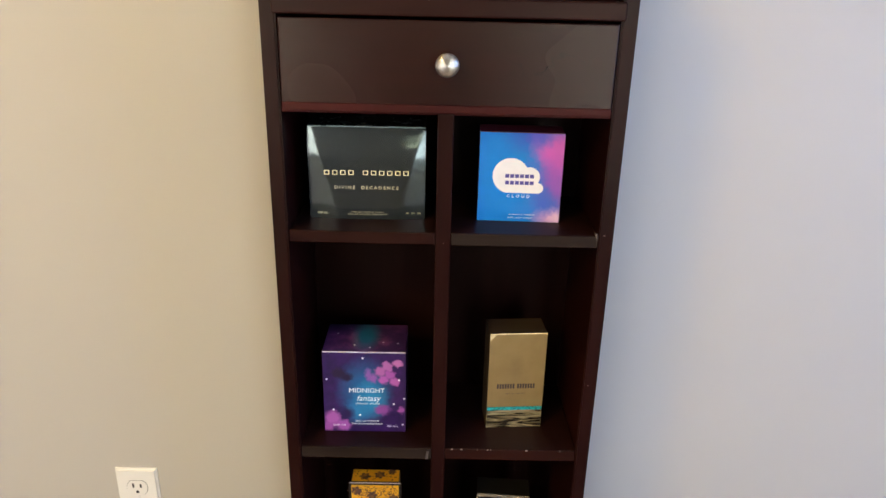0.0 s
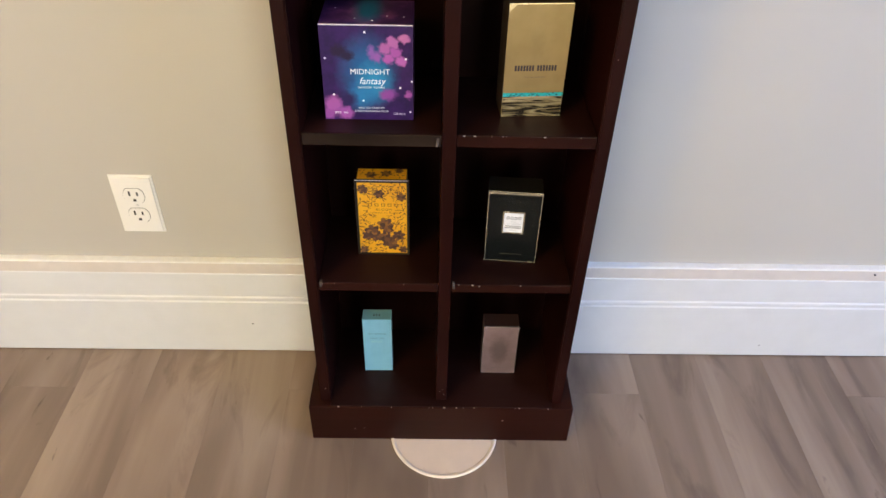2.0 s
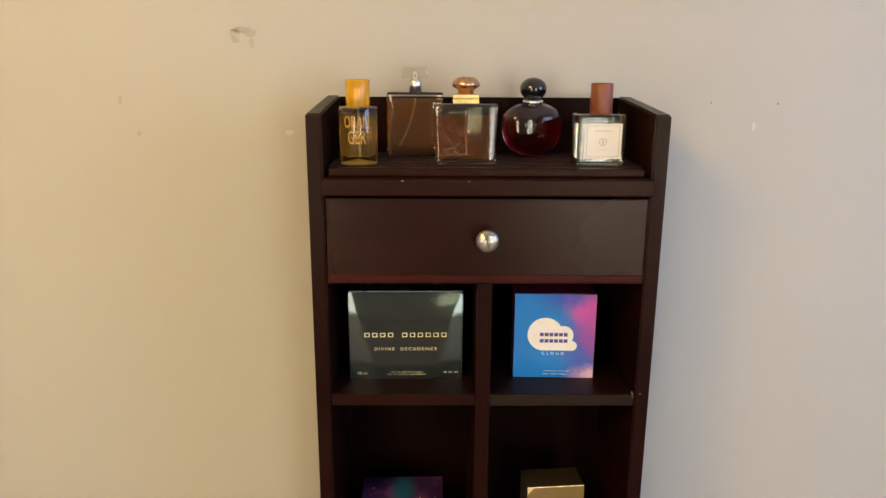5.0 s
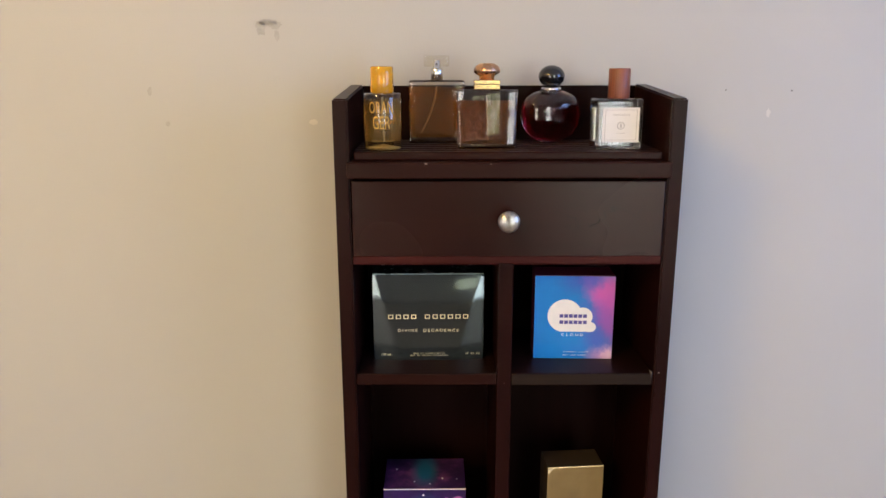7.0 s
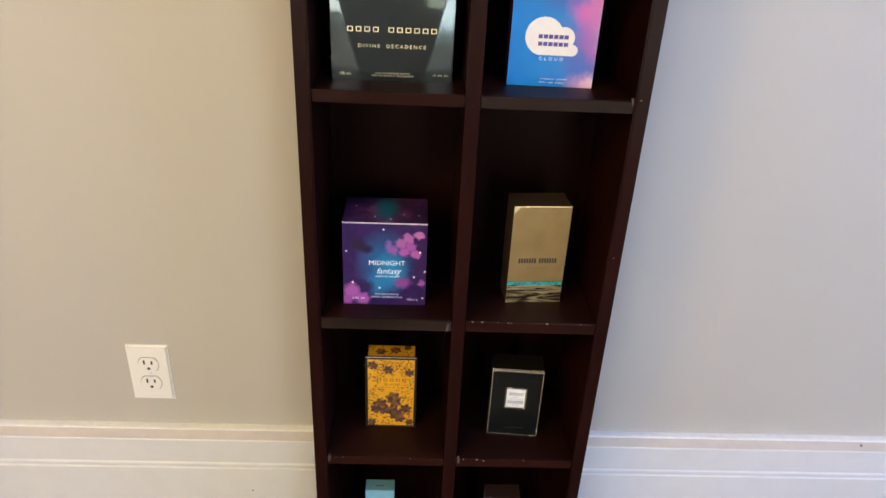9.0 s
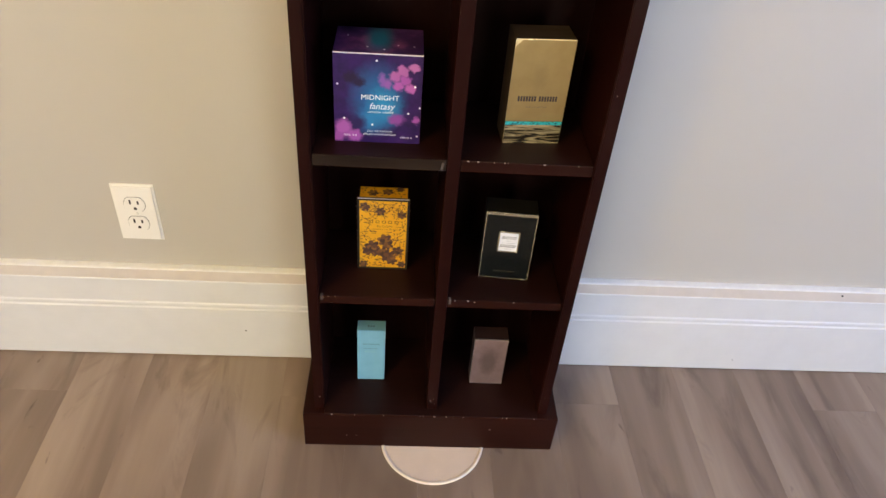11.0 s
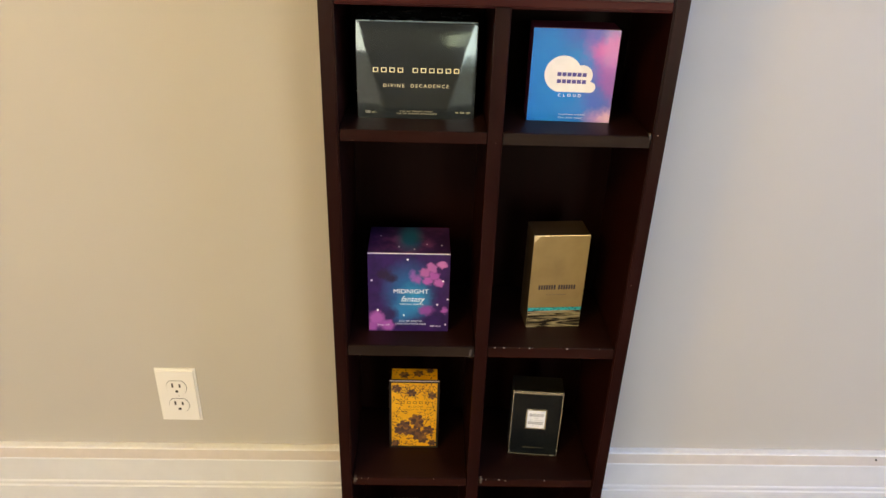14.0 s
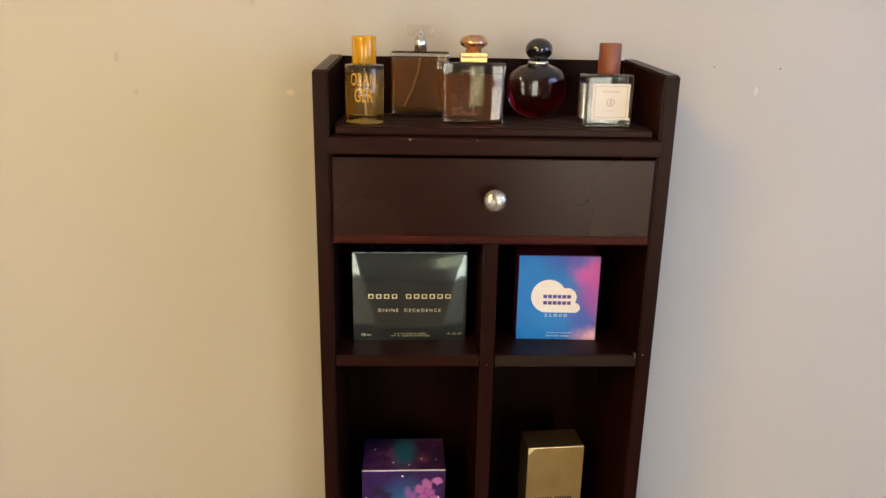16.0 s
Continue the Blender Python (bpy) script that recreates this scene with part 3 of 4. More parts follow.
def purple_box():
    w, h = 0.111, 0.124
    n = Nodes("purple_floral_card")
    wob = n.ramp(n.noise(55.0, 5.0), (0.3, (0.013, 0.005, 0.052)), (0.7, (0.042, 0.010, 0.100)))

    def at(u, v):
        return (u - 0.5) * w, v * h

    c = wob
    for (u, v), rx, rz, col, soft in (((0.50, 0.52), 0.042, 0.056, (0.008, 0.125, 0.290), 0.9), ((0.58, 0.42), 0.026, 0.034, (0.012, 0.22, 0.42), 0.8), ((0.42, 0.27), 0.020, 0.024, (0.015, 0.17, 0.36), 0.8),
                                      ((0.19, 0.74), 0.012, 0.010, (0.020, 0.010, 0.035), 0.5), ((0.29, 0.69), 0.010, 0.009, (0.018, 0.010, 0.040), 0.5), ((0.26, 0.23), 0.016, 0.012, (0.022, 0.012, 0.070), 0.6),
                                      ((0.91, 0.87), 0.0080, 0.0070, (0.46, 0.150, 0.38), 0.35), ((0.78, 0.83), 0.0090, 0.0085, (0.38, 0.115, 0.34), 0.35), ((0.69, 0.77), 0.0085, 0.0095, (0.36, 0.105, 0.32), 0.4),
                                      ((0.81, 0.73), 0.0090, 0.0080, (0.34, 0.080, 0.34), 0.4), ((0.73, 0.66), 0.0085, 0.0075, (0.38, 0.090, 0.36), 0.4), ((0.87, 0.64), 0.0090, 0.0070, (0.42, 0.11, 0.38), 0.4),
                                      ((0.55, 0.72), 0.0065, 0.0120, (0.22, 0.090, 0.33), 0.6), ((0.61, 0.68), 0.0060, 0.0095, (0.26, 0.090, 0.34), 0.6),
                                      ((0.72, 0.28), 0.0130, 0.0100, (0.24, 0.055, 0.27), 0.5), ((0.95, 0.28), 0.0055, 0.0070, (0.36, 0.090, 0.35), 0.4),
                                      ((0.10, 0.17), 0.0130, 0.0150, (0.36, 0.095, 0.34), 0.45), ((0.23, 0.08), 0.0130, 0.0110, (0.33, 0.085, 0.33), 0.45), ((0.05, 0.06), 0.0100, 0.0090, (0.30, 0.075, 0.30), 0.5)):
        x, z = at(u, v)
        c = n.mix(n.blob(x, z, rx, rz, soft), c, col)
    front = n.set(Base_Color=c, Roughness=0.36, Specular_IOR_Level=0.35)
    m = Nodes("purple_card_top")
    c2 = m.ramp(m.noise(28.0, 5.0, 0.6), (0.32, (0.012, 0.006, 0.040)), (0.50, (0.045, 0.015, 0.085)), (0.64, (0.18, 0.050, 0.17)))
    lidn = m.mapped((1 / 0.022, 1 / 0.05, 0.0), (0, -0.9, 0))
    ln = m.tree.nodes.new("ShaderNodeVectorMath")
    ln.operation = "LENGTH"
    m.link(lidn, ln.inputs[0])
    c2 = m.mix(m.ramp(ln.outputs["Value"], (0.35, 1.0), (1.0, 0.0)), c2, (0.010, 0.110, 0.22))
    lid = m.set(Base_Color=c2, Roughness=0.33)
    side = paper("purple_card", (0.040, 0.014, 0.090), 0.35, vary=0.3, scale=30)
    b = carton("purple and blue floral perfume box on wooden shelf", -0.1015, -0.1680, S2, w, 0.079, h, front, side, 0.5, lid=lid, edge=EDGE)
    y = -0.0006
    words("MIDNIGHT", 0.0098, INK_WHITE, b, 0.003, 0.0652, y, wide=1.02)
    words("fantasy", 0.0125, INK_WHITE, b, 0.005, 0.0530, y, wide=0.92, lean=0.28)
    bars([7, 6], 0.0020, 0.0024, INK_WHITE, b, 0.004, 0.0448, y)
    words("EAU DE PARFUM", 0.0036, INK_WHITE, b, 0.003, 0.0168, y, spread=1.25)
    words("SPRAY/VAPORISATEUR", 0.0036, INK_WHITE, b, 0.003, 0.0122, y, spread=1.2)
    bars([3, 2], 0.0022, 0.0030, INK_WHITE, b, -0.035, 0.0100, y)
    words("100 ml e", 0.0044, INK_WHITE, b, 0.0375, 0.0090, y)
    for u, v in ((0.485, 0.93), (0.045, 0.665), (0.92, 0.665), (0.855, 0.36), (0.115, 0.28), (0.44, 0.215), (0.966, 0.095), (0.985, 0.43)):
        x, z = at(u, v)
        part("star_dot", prism([(x + 0.0014 * math.cos(i * 0.628), z + 0.0014 * math.sin(i * 0.628)) for i in range(10)], y - 0.0002, y), INK_WHITE, b)
    for x, yy in ((-0.014, 0.018), (0.007, 0.012), (0.024, 0.026), (0.044, 0.024), (-0.04, 0.05)):
        part("star_dot", moved(lathe([(0, 0.0003), (0.0012, 0.0003), (0.0012, 0.0), (0, 0)], 10, False), pose(x, yy, h + 0.0005)), INK_WHITE, b)


def cloud_box():
    w, h = 0.1018, 0.1117
    n = Nodes("blue_pink_card")
    c = n.ramp(n.noise(16.0, 4.0), (0.3, (0.004, 0.190, 0.560)), (0.7, (0.008, 0.240, 0.640)))
    # the two pale blobs low at the right paint a reflection into the card
    for u, v, rx, rz, col, soft in ((0.95, 0.50, 0.046, 0.080, (0.13, 0.075, 0.46), 0.95), (0.62, 0.96, 0.040, 0.026, (0.040, 0.110, 0.48), 0.9), (0.98, 0.85, 0.042, 0.030, (0.60, 0.085, 0.42), 0.9),
                                    (0.88, 0.78, 0.022, 0.016, (0.66, 0.110, 0.44), 0.8), (0.99, 0.66, 0.030, 0.040, (0.50, 0.085, 0.45), 0.9), (1.0, 0.42, 0.020, 0.030, (0.30, 0.090, 0.46), 0.9), (0.72, 0.97, 0.020, 0.018, (0.12, 0.10, 0.50), 0.8), (0.62, 0.12, 0.03, 0.018, (0.02, 0.20, 0.60), 0.8),
                                    (0.92, 0.05, 0.030, 0.017, (0.64, 0.34, 0.60), 0.8), (0.97, 0.03, 0.016, 0.012, (0.80, 0.52, 0.68), 0.8), (0.80, 0.22, 0.020, 0.020, (0.06, 0.13, 0.55), 0.9)):
        c = n.mix(n.blob((u - 0.5) * w, v * h, rx, rz, soft), c, col)
    front = n.set(Base_Color=c, Roughness=0.22, Coat_Weight=0.3)
    lid = paper("crimson_card_top", (0.12, 0.006, 0.030), 0.45)
    # the sides take the dark crimson too, which puts their shade into the colour
    b = carton("blue and pink perfume box with white cloud print", 0.0924, -0.1545, S1, w, 0.044, h, front, lid, -2.0, lid=lid)
    cream = paper("cloud_cream", (0.83, 0.78, 0.74), 0.4)
    lobes = ((-0.0117, 0.0585, 0.0222), (0.0113, 0.0574, 0.0126), (0.0222, 0.0436, 0.0066))
    pts = []
    for i in range(120):
        a = 2 * math.pi * i / 120
        r = 0.0
        for k in range(1, 180):
            x, z = 0.0002 * k * math.cos(a), 0.0530 + 0.0002 * k * math.sin(a)
            if z > 0.0370 and (any(math.hypot(x - cx, z - cz) < q for cx, cz, q in lobes) or (-0.012 < x < 0.0225 and z < 0.050)):
                r = 0.0002 * k
        pts.append((r * math.cos(a), 0.0530 + r * math.sin(a)))
    part("cloud_print", prism(pts, -0.0008, -0.0006), cream, b, "cream cloud print")
    ink = paper("violet_ink", (0.075, 0.055, 0.26), 0.45)
    bars([6], 0.0046, 0.0060, ink, b, -0.0010, 0.0585, -0.0009, fill=0.82, solid=True)
    bars([6], 0.0046, 0.0060, ink, b, -0.0008, 0.0500, -0.0009, fill=0.82, solid=True)
    words("CLOUD", 0.0052, INK_WHITE, b, -0.0012, 0.0328, -0.0006, wide=1.1, spread=1.75)
    bars([8, 6], 0.0010, 0.0022, INK_WHITE, b, 0.004, 0.0092, -0.0006)
    bars([3, 3, 4], 0.0013, 0.0026, INK_WHITE, b, 0.002, 0.0050, -0.0006)


def green_box():
    w, h = 0.142, 0.1150
    n = Nodes("dark_green_foil_card")
    ripple = n.noise(14.0, 2.0, 0.4)
    n.bump(ripple, 0.10, 0.006)
    front = n.set(Base_Color=n.ramp(n.noise(7.0, 3.0), (0.3, (0.070, 0.086, 0.090)), (0.7, (0.098, 0.116, 0.122))), Metallic=0.85, Roughness=0.13, Coat_Weight=0.1)
    side = paper("dark_green_card", (0.012, 0.024, 0.024), 0.25, 0.3)

    def bulge(u, v):
        """The foil swells between two slanting creases and falls back towards the top edge."""
        crease = 0.50 + 0.46 * v
        return 0.0046 - 0.0085 * max(0.0, abs(u) - crease) - 0.0052 * max(0.0, (v - 0.66) / 0.34) ** 2 - 0.0011 * math.exp(-((u - 0.95) / 0.3) ** 2 - ((v - 0.8) / 0.25) ** 2)

    b = carton("wide dark green foil perfume box with gold lettering", -0.0947, -0.1545, S1, w, 0.072, h, front, side, 0.8, bulge=bulge, edge=paper("pale_green_edge", (0.20, 0.26, 0.26), 0.3, 0.5))
    y = -0.0050
    bars([4, 6], 0.0056, 0.0098, INK_GOLD, b, -0.0005, 0.0595, y, fill=0.66)
    words("DIVINE  DECADENCE", 0.0058, INK_GOLD, b, -0.0005, 0.0407, y, wide=1.05, spread=1.42)
    bars([3, 2, 6, 5], 0.0014, 0.0022, INK_GOLD, b, 0.0005, 0.0096, -0.0051)
    bars([3, 2, 6, 9], 0.0014, 0.0022, INK_GOLD, b, 0.0005, 0.0067, -0.0051)
    words("100 ml e", 0.0046, INK_GOLD, b, -0.0540, 0.0075, -0.0036)
    bars([3, 2, 2], 0.0020, 0.0026, INK_GOLD, b, 0.0550, 0.0085, -0.0036)


def gold_box():
    w, h = 0.0775, 0.1470
    n = Nodes("brushed_gold_card")
    emblem = n.mix(n.blob(-0.001, 0.098, 0.012, 0.026, 0.7), 0.0, 0.22)
    base = n.ramp(n.noise(30.0, 3.0), (0.3, (0.34, 0.225, 0.090)), (0.7, (0.40, 0.270, 0.112)))
    front = n.set(Base_Color=n.mix(emblem, base, (0.20, 0.14, 0.07)), Metallic=0.75, Roughness=0.36)
    n2 = Nodes("gold_print_card")
    stripes = n2.node("ShaderNodeTexNoise", Scale=1.0, Detail=2.5, Roughness=0.5, Distortion=1.6)
    n2.link(n2.mapped((15, 15, 125)), stripes.inputs["Vector"])
    pr = n2.ramp(stripes.outputs["Fac"], (0.42, (0.060, 0.042, 0.024)), (0.48, (0.34, 0.25, 0.12)), (0.58, (0.66, 0.52, 0.28)))
    print_mat = n2.set(Base_Color=pr, Metallic=0.7, Roughness=0.25)
    side = paper("dark_gold_card", (0.075, 0.050, 0.030), 0.4, 0.5)
    # mostly diffuse bright gold, so the foil's glint is in the colour
    foil = paper("gold_foil_glint", (0.95, 0.74, 0.38), 0.25, 0.35)
    b = carton("gold perfume box with turquoise band and striped base", 0.1047, -0.1510, S2, w, 0.045, h, front, side, 4.5, lid=side, edge=foil)
    panel(-w / 2 + 0.0003, w / 2 - 0.0003, 0.0006, 0.0285, -0.0004, print_mat, b, "striped_band", "gold and black striped lower band", 0.0005)
    tq = Nodes("turquoise_foil")
    sp = tq.ramp(tq.noise(420.0, 3.0), (0.40, (0.02, 0.13, 0.13)), (0.5, (0.02, 0.42, 0.42)))
    panel(-w / 2 + 0.0003, w / 2 - 0.0003, 0.0285, 0.0335, -0.0004, tq.set(Base_Color=sp, Roughness=0.25, Metallic=0.3), b, "turquoise_band", "", 0.0008)
    bars([7, 7], 0.0072, 0.0036, INK_DARK, b, 0.0, 0.0665, -0.0004, fill=0.70, solid=True)
    bars([3, 2, 6], 0.0012, 0.0022, paper("brown_ink", (0.12, 0.08, 0.05)), b, 0.0, 0.0545, -0.0004)
    # flat bright triangle paints the highlight of a creased corner
    part("corner_crease", prism([(-0.0386, h - 0.001), (-0.0300, h - 0.001), (-0.0386, h - 0.010)], -0.0007, -0.0004), foil, b, "painted highlight on the foil crease")


def yellow_box():
    w, h = 0.0775, 0.1345
    n = Nodes("yellow_floral_card")
    front = n.set(Base_Color=n.ramp(n.noise(40.0, 3.0), (0.3, (0.74, 0.350, 0.012)), (0.7, (0.84, 0.430, 0.022))), Roughness=0.34, Coat_Weight=0.1)
    frame_mat = paper("black_card_rim", (0.012, 0.008, 0.006), 0.4)
    b = carton("yellow perfume box with dark flower print and black rim", -0.0924, -0.1355, S3, w - 0.006, 0.031, h - 0.002, front, frame_mat, 0.2, lid=front)
    for nm, q in (("rim", (-w / 2, -w / 2 + 0.0035, 0, h)), ("rim", (w / 2 - 0.0035, w / 2, 0, h)), ("rim", (-w / 2 + 0.0035, w / 2 - 0.0035, h - 0.0040, h)), ("rim", (-w / 2 + 0.0035, w / 2 - 0.0035, 0, 0.0022))):
        part(nm, box(q[0], q[1], -0.0024, 0.0015, q[2], q[3], 0.0004), frame_mat, b)
    part("front_edge", box(-w / 2 + 0.001, w / 2 - 0.001, -0.0026, -0.0018, h - 0.0005, h + 0.0003), EDGE, b)
    pn = Nodes("plum_ink")
    isl = pn.tree.nodes.new("ShaderNodeNewGeometry")
    ink = pn.set(Base_Color=pn.ramp(isl.outputs["Random Per Island"], (0.0, (0.045, 0.020, 0.020)), (0.6, (0.10, 0.042, 0.032)), (1.0, (0.26, 0.115, 0.03))), Roughness=0.45)

    def at(u, v):
        return (u - 0.5) * (w - 0.008), v * (h - 0.003)

    fl = [(0.55, 0.43, 0.0105, 1), (0.60, 0.36, 0.0080, 1), (0.27, 0.33, 0.0105, 1), (0.18, 0.27, 0.0085, 1), (0.36, 0.26, 0.0085, 1), (0.62, 0.19, 0.0105, 1), (0.52, 0.25, 0.0085, 1), (0.70, 0.13, 0.0080, 1), (0.83, 0.27, 0.0085, 1), (0.90, 0.22, 0.0060, 0),
          (0.15, 0.18, 0.0065, 0), (0.38, 0.10, 0.0065, 0), (0.78, 0.43, 0.0060, 0), (0.72, 0.55, 0.0055, 0), (0.84, 0.50, 0.0050, 0), (0.10, 0.90, 0.0070, 1), (0.20, 0.86, 0.0055, 0), (0.44, 0.84, 0.0070, 1), (0.52, 0.88, 0.0050, 0), (0.68, 0.86, 0.0060, 0),
          (0.90, 0.80, 0.0065, 1), (0.95, 0.86, 0.0050, 0), (0.18, 0.57, 0.0070, 0), (0.92, 0.60, 0.0060, 0), (0.07, 0.74, 0.0060, 0), (0.88, 0.95, 0.0055, 0), (0.72, 0.96, 0.0050, 0), (0.09, 0.45, 0.0060, 0), (0.94, 0.40, 0.0050, 0), (0.08, 0.06, 0.0065, 1),
          (0.92, 0.07, 0.0060, 1), (0.24, 0.05, 0.0055, 0), (0.52, 0.05, 0.0055, 0), (0.30, 0.74, 0.0045, 0), (0.80, 0.69, 0.0045, 0), (0.36, 0.42, 0.0055, 0), (0.32, 0.95, 0.0050, 0), (0.95, 0.70, 0.0045, 0)]
    petals(b, [(*at(u, v), r * (1.22 if f else 1.1), f) for u, v, r, f in fl], ink, -0.0006)
    stem = bmesh.new()
    rng = random.Random(4)
    for _ in range(120):
        u, v = 0.08 + 0.84 * rng.random(), rng.random() ** 0.8 * 0.94
        if 0.53 < v < 0.74 and 0.2 < u < 0.85:
            continue
        x, z = at(u, v + 0.03)
        t, ln = rng.random() * 3.1, 0.004 + 0.006 * rng.random()
        seg = [(x + ln * k * math.cos(t + 0.25 * k), z + ln * k * math.sin(t + 0.25 * k)) for k in (-1, -0.3, 0.4, 1)]
        for (xa, za), (xb, zb) in zip(seg, seg[1:]):
            nx, nz = -(zb - za), xb - xa
            q = 0.00032 / max(1e-6, math.hypot(nx, nz))
            stem.faces.new([stem.verts.new((xx, -0.00055, zz)) for xx, zz in ((xa - nx * q, za - nz * q), (xb - nx * q, zb - nz * q), (xb + nx * q, zb + nz * q), (xa + nx * q, za + nz * q))])
    tagged(part("stem_print", stem, ink, b), kind="stuff")
    dark = paper("brown_gold_ink", (0.20, 0.09, 0.012), 0.4)
    bars([5], 0.0048, 0.0094, dark, b, 0.001, 0.0912, -0.0007, fill=0.6)
    words("BLOOM", 0.0052, dark, b, 0.002, 0.0828, -0.0007, wide=1.15, spread=1.2)
    bars([7, 2, 5], 0.0016, 0.0026, dark, b, 0.002, 0.0772, -0.0007)
    lidf = petals(b, [(-0.016, 0.013, 0.009, 1), (0.006, 0.017, 0.009, 1), (0.026, 0.010, 0.007, 0), (-0.029, 0.022, 0.006, 0), (0.024, 0.024, 0.007, 1)], ink, 0.0, "lid_print", 7)
    lidf.data.transform(Matrix(((1, 0, 0, 0), (0, 0, 1, 0.001), (0, -1, 0, h - 0.0012), (0, 0, 0, 1))))


def black_box():
    w, h = 0.0770, 0.1260
    n = Nodes("black_gloss_card")
    front = n.set(Base_Color=n.ramp(n.noise(25.0), (0.3, (0.004, 0.005, 0.005)), (0.7, (0.007, 0.008, 0.008))), Roughness=0.18, Specular_IOR_Level=0.3)
    side = paper("black_card", (0.006, 0.006, 0.005), 0.5)
    gold = paper("pale_gold_edge", (0.62, 0.55, 0.40), 0.25, 0.8)
    b = carton("black perfume box with gold edges and white label", 0.0975, -0.1490, S3, w, 0.038, h, front, side, -4.0, lid=paper("dull_black_top", (0.007, 0.006, 0.004), 0.4), edge=gold)
    for q in ((-w / 2 + 0.0001, -w / 2 + 0.0013, 0.0005, h - 0.001), (w / 2 - 0.0013, w / 2 - 0.0001, 0.0005, h - 0.001), (-w / 2 + 0.0013, w / 2 - 0.0013, 0.0005, 0.0016), (-w / 2 + 0.0013, w / 2 - 0.0013, h - 0.0040, h - 0.0012)):
        rule(b, *q, -0.0004, gold, "gold_line")
    lab = panel(-0.0160, 0.0160, 0.0535, 0.0925, -0.0004, gold, b, "label_frame", "thin gold label frame", 0.0004)
    panel(-0.0138, 0.0138, 0.0560, 0.0900, -0.0008, paper("label_white", (0.84, 0.83, 0.84), 0.5), lab, "label", "", 0.0002)
    y = -0.0011
    bars([4], 0.0046, 0.0056, INK_DARK, b, 0.0002, 0.0815, y, fill=0.7)
    bars([3], 0.0013, 0.0026, paper("grey_ink", (0.3, 0.3, 0.33)), b, 0.0, 0.0750, y)
    bars([2, 6], 0.0016, 0.0024, paper("grey_ink", (0.3, 0.3, 0.33)), b, 0.001, 0.0712, y)
    bars([6], 0.0046, 0.0040, INK_DARK, b, -0.0002, 0.0658, y, fill=0.78)
    bars([5], 0.0012, 0.0024, paper("grey_ink", (0.3, 0.3, 0.33)), b, 0.0, 0.0600, y)
    bars([9, 5], 0.0012, 0.0022, paper("dim_gold_ink", (0.10, 0.085, 0.05)), b, 0.0, 0.0150, -0.0006)


def teal_box():
    w, h = 0.0475, 0.1225
    n = Nodes("turquoise_card")
    front = n.set(Base_Color=n.ramp(n.noise(35.0), (0.3, (0.180, 0.430, 0.585)), (0.7, (0.210, 0.480, 0.640))), Roughness=0.45)
    b = carton("small turquoise perfume box with grey print", -0.1085, -0.1400, ZB, w, 0.0245, h, front, front, 0.5, lid=paper("pale_turquoise_top", (0.14, 0.33, 0.40), 0.5))
    ink = paper("slate_ink", (0.04, 0.13, 0.15), 0.5)
    y = -0.0006
    bars([3, 7], 0.0020, 0.0028, ink, b, 0.0, 0.0905, y)
    bars([6, 4], 0.0014, 0.0022, ink, b, -0.001, 0.0800, y)
    bars([7], 0.0036, 0.0026, paper("pale_ink", (0.28, 0.55, 0.56), 0.5), b, -0.002, 0.0720, y)
    for x in (-0.005, -0.0005, 0.004):
        part("top_bar", box(x - 0.001, x + 0.001, 0.009, 0.0125, h, h + 0.0006), INK_DARK, b)


def silver_box():
    w, h = 0.0582, 0.1125
    n = Nodes("rose_silver_foil")
    motif = n.mix(n.blob(0.0, 0.058, 0.020, 0.040, 0.55), 0.0, 0.6)
    base = n.ramp(n.noise(45.0, 4.0), (0.3, (0.31, 0.205, 0.198)), (0.7, (0.39, 0.265, 0.255)))
    front = n.set(Base_Color=n.mix(motif, base, (0.13, 0.092, 0.085)), Metallic=0.6, Roughness=0.34)
    b = carton("small rose silver foil perfume box", 0.0975, -0.1424, ZB, w, 0.031, h, front, paper("mauve_card", (0.10, 0.07, 0.07), 0.4, 0.4), -0.3,
               lid=paper("dark_plum_top", (0.030, 0.015, 0.014), 0.4), edge=paper("bright_silver_edge", (0.85, 0.78, 0.76), 0.15, 0.9))
    for q in ((-w / 2, -w / 2 + 0.0009, 0.0004, h - 0.001), (w / 2 - 0.0007, w / 2, 0.0004, h - 0.001), (-w / 2 + 0.001, w / 2 - 0.001, 0.0003, 0.0011)):
        rule(b, *q, -0.0004, paper("rose_silver_line", (0.55, 0.46, 0.44), 0.25, 0.7), "bright_line")
    bars([4, 5], 0.0014, 0.0024, paper("dim_silver_ink", (0.20, 0.16, 0.16)), b, 0, 0.014, -0.0006)


purple_box(), cloud_box(), green_box(), gold_box(), yellow_box(), black_box(), teal_box(), silver_box()


# ---- perfume bottles on the slatted top ----
def glassy(name, colour, rough=0.02, ior=1.10, weight=1.0, coat=1.0):
    return Nodes(name).set(Base_Color=colour, Roughness=rough, Transmission_Weight=weight, IOR=ior, Coat_Weight=coat, Coat_IOR=1.5, Coat_Roughness=0.02)


GLASS = glassy("clear_glass", (0.98, 0.97, 0.95), 0.01, 1.30)


def bottle(label, x, y, turn=0.0):
    return thing("perfume_bottle", pose(x, y, TRAY, 0, 0, turn), label, "perfume bottle", "perfume bottles on the cabinet top")


